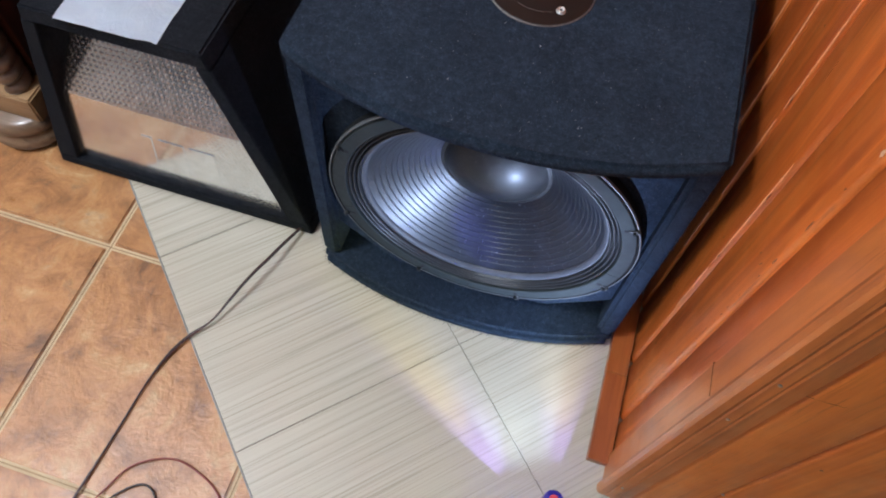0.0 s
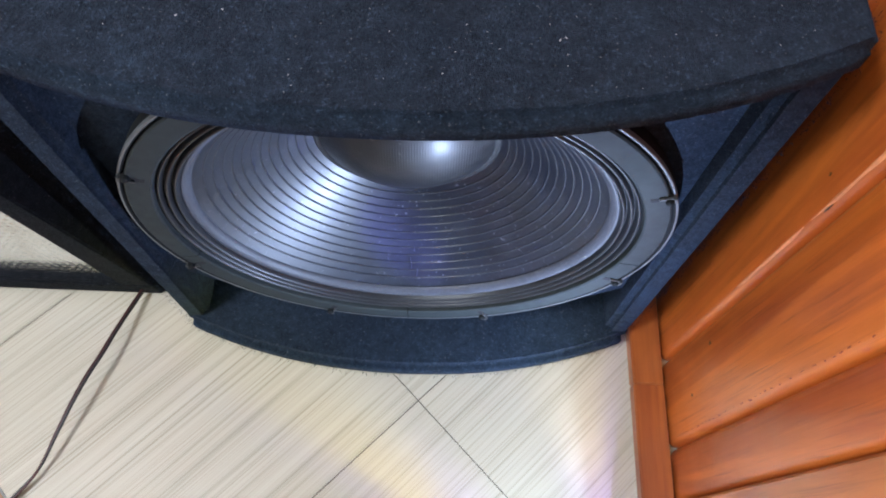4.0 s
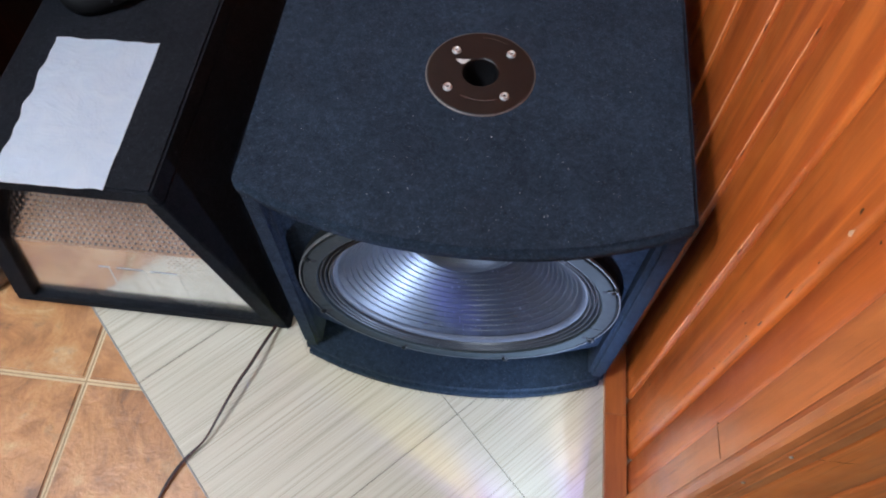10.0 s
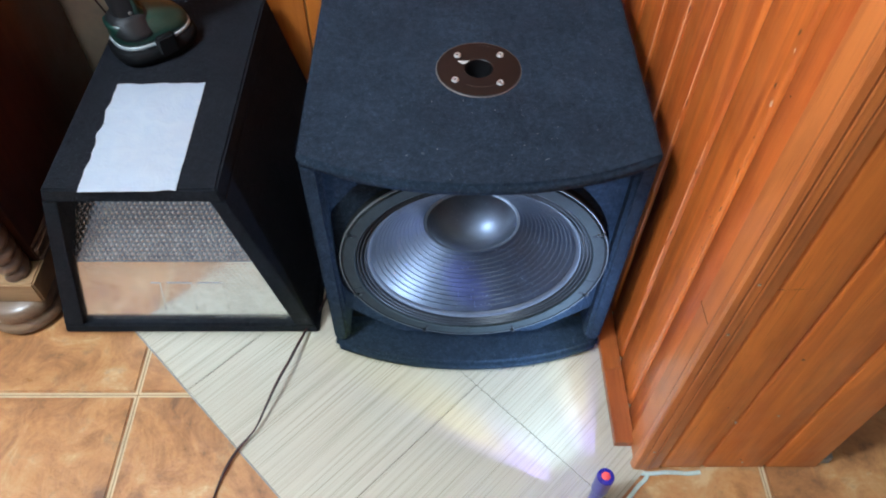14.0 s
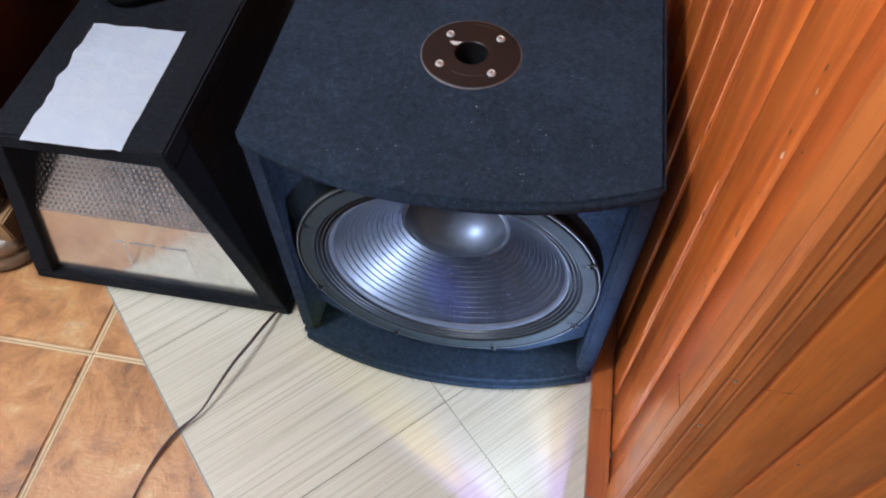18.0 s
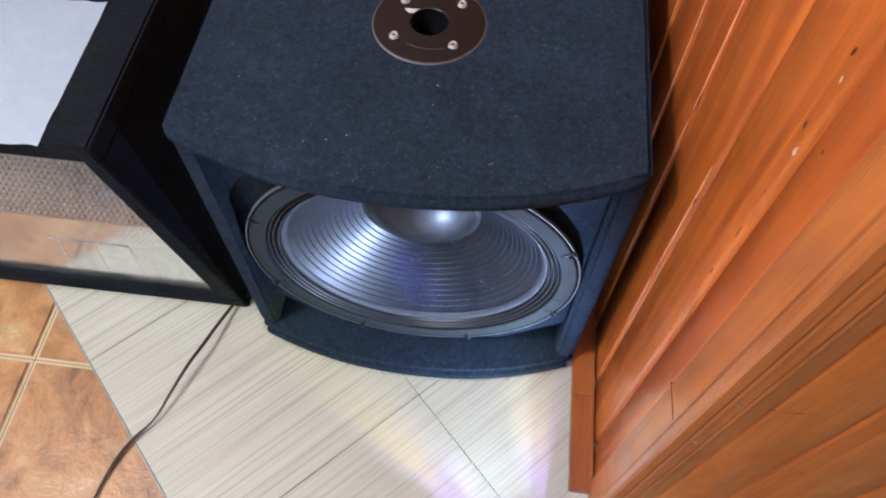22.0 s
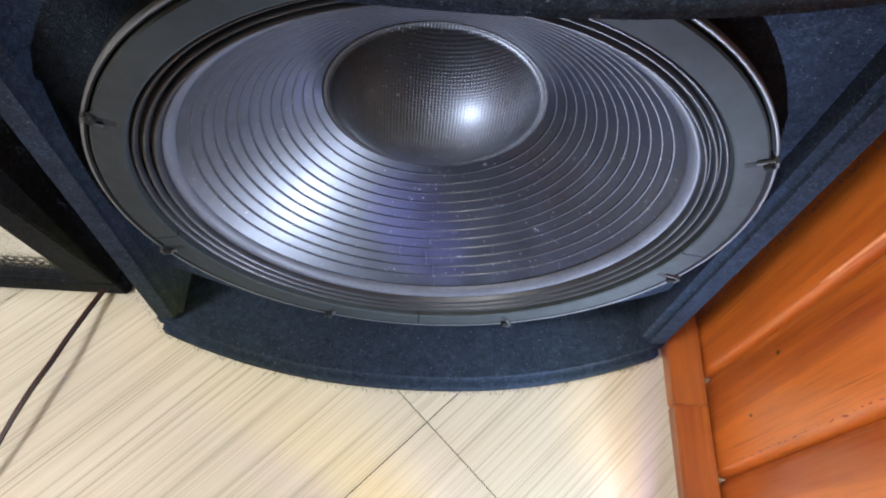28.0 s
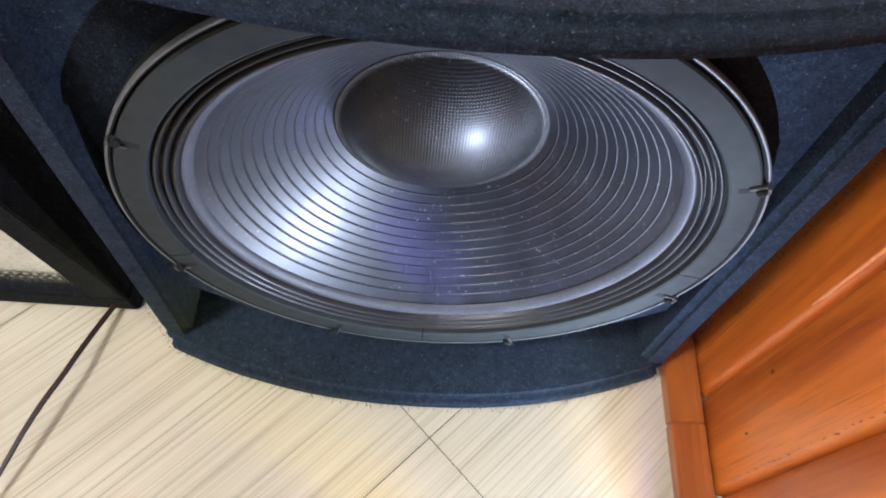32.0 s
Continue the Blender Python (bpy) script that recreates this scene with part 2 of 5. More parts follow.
M_LINT = plain("white_lint", (0.50, 0.52, 0.55), 0.9)


def cone_material():
    a = Mat("ribbed_paper_cone", Roughness=0.42, Specular_IOR_Level=0.42, Coat_Weight=0.36, Coat_Roughness=0.32)
    n = a.noise(a.co, 420, 4, 0.7)
    dust = a.noise(a.mapped((1, 1, 1)), 34, 5, 0.7)
    big = a.noise(a.co, 8, 3, 0.6)
    k = a.math("ADD", a.math("MULTIPLY", n, 0.35), a.math("MULTIPLY", dust, 0.4))
    k = a.math("ADD", k, a.math("MULTIPLY", big, 0.35))
    col = a.ramp(k, (0.38, (0.0030, 0.0042, 0.0075)), (0.75, (0.013, 0.017, 0.029)))
    speck = a.ramp(a.noise(a.co, 330, 2, 0.6), (0.66, 0.0), (0.73, 1.0))
    a.set("Base Color", a.mix(a.math("MULTIPLY", speck, 0.36), col, (0.32, 0.32, 0.36)))
    a.set("Roughness", a.ramp(dust, (0.3, 0.36), (0.7, 0.48)))
    a.bump(n, 0.25, 0.0004)
    return a.m


def cap_material():
    a = Mat("woven_dust_cap", Roughness=0.46, Specular_IOR_Level=0.30, Coat_Weight=0.45, Coat_Roughness=0.36)
    w1 = a.node("ShaderNodeTexWave", {"Vector": a.mapped((1, 0, 0)), "Scale": 150.0}).outputs["Fac"]
    w2 = a.node("ShaderNodeTexWave", {"Vector": a.mapped((0, 0, 1), (0, 90, 0)), "Scale": 150.0}).outputs["Fac"]
    weave = a.math("MULTIPLY", w1, w2)
    dust = a.noise(a.co, 30, 5, 0.7)
    speck = a.ramp(a.noise(a.co, 260, 2, 0.5), (0.66, 0.0), (0.72, 1.0))
    col = a.ramp(dust, (0.35, (0.0044, 0.0046, 0.0050)), (0.75, (0.017, 0.018, 0.020)))
    a.set("Base Color", a.mix(a.math("MULTIPLY", speck, 0.35), col, (0.16, 0.15, 0.14)))
    a.set("Roughness", a.ramp(dust, (0.3, 0.40), (0.7, 0.48)))
    a.bump(weave, 0.55, 0.0005)
    return a.m


def tile_material():
    a = Mat("terracotta_glaze", Coat_Weight=0.25, Coat_Roughness=0.30)
    co = a.mapped((1, 1, 1), jitter=17.0)
    big = a.noise(co, 9.5, 6, 0.68, 0.9)
    mid = a.noise(co, 24, 6, 0.7, 0.4)
    fine = a.noise(co, 210, 3, 0.7)
    f = a.math("ADD", a.math("MULTIPLY", big, 0.70), a.math("MULTIPLY", mid, 0.30))
    col = a.ramp(f, (0.36, (0.17, 0.082, 0.038)), (0.44, (0.36, 0.155, 0.054)), (0.52, (0.50, 0.235, 0.084)), (0.57, (0.53, 0.29, 0.12)), (0.63, (0.63, 0.42, 0.22)))
    col = a.mix(a.ramp(mid, (0.56, 0.0), (0.70, 0.55)), col, (0.15, 0.062, 0.028))
    col = a.mix(a.math("MULTIPLY", fine, 0.18), col, (0.20, 0.08, 0.03))
    a.set("Base Color", col)
    a.set("Roughness", a.ramp(mid, (0.3, 0.26), (0.7, 0.48)))
    a.bump(a.math("ADD", a.math("MULTIPLY", mid, 1.0), a.math("MULTIPLY", fine, 0.15)), 0.9, 0.003)
    return a.m


def cream_material():
    a = Mat("streaked_cream_tile", Roughness=0.42, Coat_Weight=0.12, Coat_Roughness=0.30)
    c1 = a.mapped((2.2, 190, 1), jitter=5.0, along=True)
    s1 = a.noise(c1, 1.0, 2, 0.5)
    s2 = a.noise(a.mapped((3.0, 520, 1), jitter=5.0, along=True), 1.0, 3, 0.6)
    s3 = a.noise(a.mapped((0.8, 30, 1), jitter=2.0, along=True), 1.0, 2, 0.5)
    f = a.math("ADD", a.math("MULTIPLY", s1, 0.34), a.math("MULTIPLY", s2, 0.50))
    f = a.math("ADD", f, a.math("MULTIPLY", s3, 0.05))
    col = a.ramp(f, (0.31, (0.305, 0.262, 0.190)), (0.37, (0.415, 0.370, 0.281)), (0.44, (0.490, 0.445, 0.344)), (0.60, (0.555, 0.517, 0.416)))
    a.set("Base Color", col)
    a.bump(s2, 0.12, 0.0006)
    return a.m


def plate_material():
    a = Mat("polished_embossed_plate", Metallic=0.88, Roughness=0.12)
    n = a.noise(a.co, 60, 4)
    a.set("Base Color", a.ramp(n, (0.3, (0.66, 0.66, 0.66)), (0.7, (0.82, 0.82, 0.81))))
    a.set("Roughness", a.ramp(n, (0.3, 0.14), (0.7, 0.21)))
    return a.m


def paper_material():
    a = Mat("white_paper", Roughness=0.85)
    n = a.noise(a.co, 25, 4, 0.6, 1.5)
    a.set("Base Color", a.ramp(n, (0.3, (0.74, 0.84, 0.97)), (0.7, (0.80, 0.89, 0.99))))
    crease = a.noise(a.co, 9, 5, 0.7, 3.0)
    a.bump(a.math("ADD", n, a.math("MULTIPLY", crease, 1.2)), 0.45, 0.0035)
    return a.m


M_CONE, M_CAP, M_TILE, M_CREAM, M_PLATE, M_PAPER = cone_material(), cap_material(), tile_material(), cream_material(), plate_material(), paper_material()


# ---- mesh helpers ----
def round_edges(me, least=0.00025):
    """Smooth shading on the small faces of the rounded edges alone."""
    for f in me.polygons:
        f.use_smooth = f.area < least


def part(name, bm, material, parent=None, label="", smooth=False):
    me = bpy.data.meshes.new(name)
    bmesh.ops.recalc_face_normals(bm, faces=bm.faces)
    bm.to_mesh(me)
    bm.free()
    me.materials.append(material)
    if smooth == "bevel":
        round_edges(me)
    elif smooth:
        me.shade_smooth()
    ob = new(name, me)
    if parent is not None:
        ob.parent = parent
    if label:
        ob["label"] = label
    return ob


def thing(name, label, category, group="", kind=""):
    return tagged(new(name), label, category, group, kind)


def box(bm, x0, x1, y0, y1, z0, z1, bevel=0.0, segs=2):
    v = [bm.verts.new((x, y, z)) for x in (x0, x1) for y in (y0, y1) for z in (z0, z1)]
    fs = [bm.faces.new([v[i] for i in q]) for q in ((0, 1, 3, 2), (4, 6, 7, 5), (0, 4, 5, 1), (2, 3, 7, 6), (0, 2, 6, 4), (1, 5, 7, 3))]
    if bevel:
        es = {e for f in fs for e in f.edges}
        bmesh.ops.bevel(bm, geom=list(es), offset=bevel, segments=segs, affect="EDGES", clamp_overlap=True)
    return bm


def boxed(*a, **k):
    return box(bmesh.new(), *a, **k)


def prism(outline, axis, a, b, bevel=0.0, segs=2):
    """An outline of (u, v) pairs pushed along an axis from a to b. z: u, v are x, y; y: x, z; x: y, z."""
    bm = bmesh.new()
    at = {"z": lambda u, v, w: (u, v, w), "y": lambda u, v, w: (u, w, v), "x": lambda u, v, w: (w, u, v)}[axis]
    lo = [bm.verts.new(at(u, v, a)) for u, v in outline]
    hi = [bm.verts.new(at(u, v, b)) for u, v in outline]
    n = len(outline)
    caps = [bm.faces.new(lo[::-1]), bm.faces.new(hi)]
    sides = [bm.faces.new((lo[i], lo[(i + 1) % n], hi[(i + 1) % n], hi[i])) for i in range(n)]
    bmesh.ops.recalc_face_normals(bm, faces=bm.faces)
    if bevel:
        es = {e for f in caps for e in f.edges}
        es |= {e for f in sides for e in f.edges if len(e.link_faces) == 2 and e.calc_face_angle(0) > 0.6}
        bmesh.ops.bevel(bm, geom=list(es), offset=bevel, segments=segs, affect="EDGES", clamp_overlap=True)
    return bm


def lathe(profile, segs=96, centre=(0, 0, 0), axis="y", closed=False):
    """A profile of (radius, height along the axis) turned round the axis."""
    bm = bmesh.new()
    rings = []
    for r, h in profile:
        ring = []
        for i in range(1 if r < 1e-6 else segs):
            c, s = math.cos(2 * math.pi * i / segs) * r, math.sin(2 * math.pi * i / segs) * r
            p = {"y": (c, h, s), "z": (c, s, h), "x": (h, c, s)}[axis]
            ring.append(bm.verts.new(tuple(a + b for a, b in zip(p, centre))))
        rings.append(ring)
    pairs = list(zip(rings, rings[1:])) + ([(rings[-1], rings[0])] if closed else [])
    for a, b in pairs:
        for i in range(segs):
            j = (i + 1) % segs
            if len(a) == 1 and len(b) > 1:
                bm.faces.new((a[0], b[j], b[i]))
            elif len(b) == 1 and len(a) > 1:
                bm.faces.new((a[i], a[j], b[0]))
            elif len(a) > 1 and len(b) > 1:
                bm.faces.new((a[i], a[j], b[j], b[i]))
    return bm


def tube(points, radius, sides=10):
    """A round strand along a smooth line through the points."""
    pts = [Vector(p) for p in points]
    line = []
    for i in range(len(pts) - 1):
        p0, p1, p2, p3 = pts[max(i - 1, 0)], pts[i], pts[i + 1], pts[min(i + 2, len(pts) - 1)]
        for k in range(10):
            t = k / 10
            line.append(0.5 * (2 * p1 + (p2 - p0) * t + (2 * p0 - 5 * p1 + 4 * p2 - p3) * t * t + (3 * p1 - p0 - 3 * p2 + p3) * t ** 3))
    line.append(pts[-1])
    return strand(line, radius, sides)


def strand(line, radius, sides=10):
    bm = bmesh.new()
    rings = []
    for i, p in enumerate(line):
        d = (line[min(i + 1, len(line) - 1)] - line[max(i - 1, 0)]).normalized()
        side = d.cross(Vector((0, 0, 1)))
        side = side.normalized() if side.length > 1e-4 else Vector((1, 0, 0))
        up = side.cross(d)
        rings.append([bm.verts.new(p + radius * (math.cos(a) * side + math.sin(a) * up)) for a in (2 * math.pi * k / sides for k in range(sides))])
    for a, b in zip(rings, rings[1:]):
        for k in range(sides):
            bm.faces.new((a[k], a[(k + 1) % sides], b[(k + 1) % sides], b[k]))
    bm.faces.new(rings[0][::-1])
    bm.faces.new(rings[-1])
    return bm


# ---- plan ----
WALL_X, BACK_Y, PIER_Y, PIER_X = 0.268, 0.532, -0.213, 0.551
ROOM_W, ROOM_E, ROOM_S, ROOM_H = -2.3, 2.2, -2.83, 2.45

# floor: a grout bed with terracotta tiles, and an area of streaked cream tiles laid slantwise
floor = part("floor", boxed(ROOM_W, ROOM_E, ROOM_S, BACK_Y + 0.4, -0.10, -0.0035), M_GROUT)
tagged(floor, "mottled terracotta floor tiles with wide cream grout joints", "floor", kind="structure")
ceiling = part("ceiling", boxed(ROOM_W, ROOM_E, ROOM_S, BACK_Y + 0.4, ROOM_H, ROOM_H + 0.1), M_CEIL)
tagged(ceiling, "plain white painted ceiling", "ceiling", kind="structure")
# unseen walls added round the room for bounce and reflections
for nm, a in (("wall_south", (ROOM_W - 0.1, ROOM_E + 0.1, ROOM_S - 0.12, ROOM_S, -0.1, ROOM_H + 0.1)), ("wall_west", (ROOM_W - 0.12, ROOM_W, ROOM_S, BACK_Y + 0.4, -0.1, ROOM_H + 0.1)),
              ("wall_east", (ROOM_E, ROOM_E + 0.12, ROOM_S, BACK_Y + 0.4, -0.1, ROOM_H + 0.1))):
    tagged(part(nm, boxed(*a), M_DIM if nm == "wall_south" else M_WALL), "unseen plain wall added to close the room", "wall", kind="structure")
wall_north = part("wall_north", boxed(ROOM_W, ROOM_E, BACK_Y + 0.012, BACK_Y + 0.16, -0.1, ROOM_H + 0.05), M_STONE)
tagged(wall_north, "back wall clad in upright varnished pine boards", "wall", kind="structure")
wall_pier = part("wall_pier", boxed(WALL_X + 0.012, PIER_X - 0.002, PIER_Y + 0.012, BACK_Y + 0.010, -0.02, ROOM_H - 0.002), M_PINE)
tagged(wall_pier, "wall end clad in upright orange varnished pine boards", "wall", kind="structure")


def board_mesh(width, height, thick, turned=False):
    """An upright tongued board, its face towards -y, with a wide rounded chamfer on one side and a crisp edge or, turned, a bevel on the other."""
    w = width / 2
    out = [(-w + 0.0005, thick), (-w + 0.0012, 0.0085), (-w + 0.0020, 0.0052), (-w + 0.0034, 0.0028), (-w + 0.0052, 0.0011), (-w + 0.0070, 0.0003), (-w + 0.0088, 0.0),
           (w - 0.0018, 0.0), (w - 0.0009, 0.0004), (w - 0.0005, 0.0014), (w - 0.0005, thick)]
    if turned:
        out[7:10] = [(w - 0.0070, 0.0), (w - 0.0064, 0.0004), (w - 0.0007, 0.0056)]
        out = [(-x, y) for x, y in reversed(out)]
    bm = prism(out, "z", 0.0, height)
    me = bpy.data.meshes.new("board")
    bm.to_mesh(me)
    bm.free()
    me.shade_smooth()
    me.set_sharp_from_angle(angle=radians(36))
    return me


def clad(parent, mesh, material, places, turn):
    mesh.materials.clear()
    mesh.materials.append(material)
    for x, y in places:
        ob = new("board", mesh)
        ob.parent = parent
        ob.matrix_world = pose(x, y, 0.004, 0, 0, turn)


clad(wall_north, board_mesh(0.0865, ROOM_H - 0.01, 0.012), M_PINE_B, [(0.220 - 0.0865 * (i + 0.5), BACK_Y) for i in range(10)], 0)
clad(wall_north, board_mesh(0.0430, ROOM_H - 0.01, 0.012), M_PINE_B, [(0.2415, BACK_Y)], 0)
side_edges = [0.532, 0.444, 0.350, 0.256, 0.164, 0.076, -0.0185, -0.108, -0.160]
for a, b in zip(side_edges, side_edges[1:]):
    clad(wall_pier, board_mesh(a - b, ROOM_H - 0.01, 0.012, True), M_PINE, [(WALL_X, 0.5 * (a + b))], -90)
front_edges = [0.2995, 0.366, 0.466, PIER_X]
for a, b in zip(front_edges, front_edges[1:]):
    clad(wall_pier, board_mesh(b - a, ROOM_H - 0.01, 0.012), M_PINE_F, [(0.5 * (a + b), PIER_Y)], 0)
# corner moulding: a stepped strip that wraps the wall end
mould = [(0.2775, -0.1605), (0.2640, -0.1605), (0.2615, -0.163), (0.2615, -0.198), (0.2590, -0.2000), (0.2565, -0.2030), (0.2555, -0.2070), (0.2565, -0.2130), (0.2590, -0.2160),
         (0.2660, -0.2172), (0.2690, -0.2160), (0.2705, -0.2172), (0.2790, -0.2178), (0.2815, -0.2162), (0.2832, -0.2172), (0.2880, -0.2160), (0.2990, -0.2143), (0.2990, -0.2030), (0.2775, -0.2030)]
part("corner_moulding", prism(mould, "z", 0.003, ROOM_H - 0.01), M_TRIM, wall_pier, "stepped corner moulding of darker varnished pine")
lath = part("baseboard", boxed(0.2335, WALL_X - 0.0030, -0.0455, 0.50, 0.0, 0.018, bevel=0.0012), M_PINE_Y)
tagged(lath, "flat varnished pine lath along the foot of the wall", "baseboard", kind="structure")
lath_b = part("baseboard", boxed(0.2335, WALL_X - 0.0030, -0.178, -0.0459, 0.0, 0.018, bevel=0.0012), M_PINE_Y)
tagged(lath_b, "short varnished pine lath butted along the foot of the wall", "baseboard", kind="structure")

lath_c = part("baseboard", boxed(PIER_X + 0.001, PIER_X + 0.024, PIER_Y + 0.006, BACK_Y - 0.002, 0.0, 0.022, bevel=0.003), plain("grey_painted_lath", (0.26, 0.25, 0.23), 0.6, 0.0, 60, 0.25))
tagged(lath_c, "grey painted lath along the far side of the wall end", "baseboard", kind="structure")

PITCH, TX, TY = 0.342, -0.561, -0.084


def tile_mesh(name, w, d, h, bevel, material):
    bm = bmesh.new()
    box(bm, -w / 2, w / 2, -d / 2, d / 2, -0.006, h)
    top = [e for e in bm.edges if all(v.co.z > h - 1e-5 for v in e.verts)]
    bmesh.ops.bevel(bm, geom=top, offset=bevel, segments=2, affect="EDGES")
    me = bpy.data.meshes.new(name)
    bm.to_mesh(me)
    bm.free()
    me.materials.append(material)
    return me


terracotta = tile_mesh("tile", PITCH - 0.009, PITCH - 0.009, 0.0, 0.0025, M_TILE)
for i in range(-5, 9):
    for j in range(-8, 3):
        x, y = TX + PITCH * (i + 0.5), TY + PITCH * (j + 0.5)
        if ROOM_W < x - 0.17 and x + 0.17 < ROOM_E and ROOM_S < y - 0.17:
            ob = new("tile", terracotta)
            ob.parent = floor
            ob.matrix_world = pose(x, y, 0, 0, 0, 90 * random.randrange(4))

# a thin dark groove runs along the middle of each joint
M_GROOVE = plain("brown_grout_groove", (0.30, 0.19, 0.10), 0.9, 0.0, 300, 0.3)
for i in range(-3, 4):
    c = TX + PITCH * i
    part("joint_groove", boxed(c - 0.0008, c + 0.0008, -1.6, 0.5, -0.005, -0.0031), M_GROOVE, floor)
for j in range(-4, 2):
    c = TY + PITCH * j
    part("joint_groove", boxed(-1.9, 1.2, c - 0.0008, c + 0.0008, -0.005, -0.0030), M_GROOVE, floor)

# cream tiles: rows along u = (x + y) / r2, v = (x - y) / r2
R2 = math.sqrt(2)
M_BED = plain("pale_joint_filler", (0.11, 0.095, 0.075), 0.9, 0.0, 300, 0.25)
cream = thing("cream_tiling", "area of glossy streaked cream tiles laid slantwise over the floor", "floor", kind="structure")
U0, V0, CU, CV = -0.392, 0.0587, 0.354, 0.341


def cream_tile(u0, u1, v0, v1):
    w, d = u1 - u0 - 0.0009, v1 - v0 - 0.0009
    ob = new("tile", tile_mesh("tile", w, d, 0.0025, 0.0006, M_CREAM))
    ob.parent = cream
    u, v = 0.5 * (u0 + u1), 0.5 * (v0 + v1)
    ob.matrix_world = pose((u + v) / R2, (u - v) / R2, 0, 0, 0, 45) @ Matrix.Scale(-1, 4, (0, 1, 0))


for k in range(3):
    for v0, v1 in ((V0 - 2 * CV, V0 - CV), (V0 - CV, V0), (V0, 0.350)):
        cream_tile(U0 + k * CU, U0 + (k + 1) * CU, v0, v1)

# filler that shows in the fine joints
uc, vc = U0 + 1.5 * CU, 0.5 * (V0 - 2 * CV + 0.350)
bed = part("joint_filler", boxed(-1.5 * CU + 0.004, 1.5 * CU - 0.004, -0.5 * (0.342 - V0 + 2 * CV), 0.5 * (0.342 - V0 + 2 * CV), 0.0004, 0.0013), M_BED, cream)
bed.matrix_world = pose((uc + vc) / R2, (uc - vc) / R2, 0, 0, 0, 45)

# raw grey edge of the cream tiles along the terracotta
vm, vl = 0.5 * (V0 - 2 * CV + 0.350), 0.350 - V0 + 2 * CV
edge = part("tile_edge", boxed(-0.0013, 0.0013, -vl / 2, vl / 2, -0.003, 0.0019, bevel=0.0006, segs=1), plain("grey_tile_edge", (0.27, 0.27, 0.25), 0.7, 0.0, 200, 0.3), cream, "raw grey tile edge")
eu = U0 - 0.0011
edge.matrix_world = pose((eu + vm) / R2, (eu - vm) / R2, 0, 0, 0, 45)

# ---- subwoofer in navy felt ----
sub = thing("subwoofer", "large navy felt-covered subwoofer cabinet with a bowed front", "loudspeaker")
HW, SH, SD = 0.23, 0.483, 0.468


def bowed(depth, front):
    pts = [(-HW, depth), (HW, depth)]
    n = 24
    for i in range(n + 1):
        x = HW - 2 * HW * i / n
        pts.append((x, 0.001 - front * (1 - (abs(x) / HW) ** 2.2)))
    return pts


sub_top = part("top_panel", prism(bowed(SD, 0.052), "z", SH - 0.021, SH, 0.0055, 3), M_CARPET, sub, smooth="bevel")
def bored(ob, x, y, r):
    """Bores a round upright hole through a panel."""
    bm = lathe([(0.0, -1.0), (r, -1.0), (r, 1.0), (0.0, 1.0)], 40, (x, y, 0), "z")
    me = bpy.data.meshes.new("bore")
    bmesh.ops.recalc_face_normals(bm, faces=bm.faces)
    bm.to_mesh(me)
    bm.free()
    cutter = new("bore", me)
    mod = ob.modifiers.new("bore", "BOOLEAN")
    mod.operation, mod.object, mod.solver = "DIFFERENCE", cutter, "EXACT"
    done = bpy.data.meshes.new_from_object(ob.evaluated_get(bpy.context.evaluated_depsgraph_get()))
    ob.modifiers.clear()
    ob.data = done
    round_edges(done)
    bpy.data.objects.remove(cutter)


bored(sub_top, 0.004, 0.168, 0.021)
part("bottom_panel", prism(bowed(SD, 0.044), "z", 0.003, 0.029, 0.0075, 4), M_CARPET, sub, smooth="bevel")
for s in (-1, 1):
    part("side_panel", boxed(min(s * HW, s * (HW - 0.026)), max(s * HW, s * (HW - 0.026)), 0.004, SD - 0.002, 0.028, SH - 0.020, bevel=0.006, segs=3), M_CARPET, sub, smooth="bevel")
part("back_panel", boxed(-HW + 0.02, HW - 0.02, SD - 0.024, SD - 0.004, 0.02, SH - 0.02), M_CARPET, sub)

# baffle: a board with a round opening; its cut lower corners leave the vents
WX, WZ, RO = 0.0015, 0.246, 0.187
BF = 0.023
WY = 0.009


def baffle_mesh():
    bm = bmesh.new()
    x1, z0, z1, cx, cz = HW - 0.0255, 0.0295, SH - 0.0215, 0.088, 0.078
    poly = [(x1, z0 + cz), (x1, z1), (-x1, z1), (-x1, z0 + cz), (-x1 + cx, z0), (x1 - cx, z0)]
    n = 96
    rings = [[], [], [], []]
    for i in range(n):
        a = 2 * math.pi * i / n
        c, s = math.cos(a), math.sin(a)
        far = 9.0
        for (ax, az), (bx, bz) in zip(poly, poly[1:] + poly[:1]):
            ax, az, bx, bz = ax - WX, az - WZ, bx - WX, bz - WZ
            den = c * (bz - az) - s * (bx - ax)
            if abs(den) > 1e-9:
                t = (ax * (bz - az) - az * (bx - ax)) / den
                k = (c * t - ax) / (bx - ax) if abs(bx - ax) > abs(bz - az) else (s * t - az) / (bz - az)
                if t > 0 and -1e-6 <= k <= 1 + 1e-6:
                    far = min(far, t)
        for ring, r, y in zip(rings, (RO, far, far, RO), (BF, BF, BF + 0.02, BF + 0.02)):
            ring.append(bm.verts.new((WX + c * r, y, WZ + s * r)))
    for a, b in zip(rings, rings[1:] + rings[:1]):
        for i in range(n):
            j = (i + 1) % n
            bm.faces.new((a[i], a[j], b[j], b[i]))
    return bm


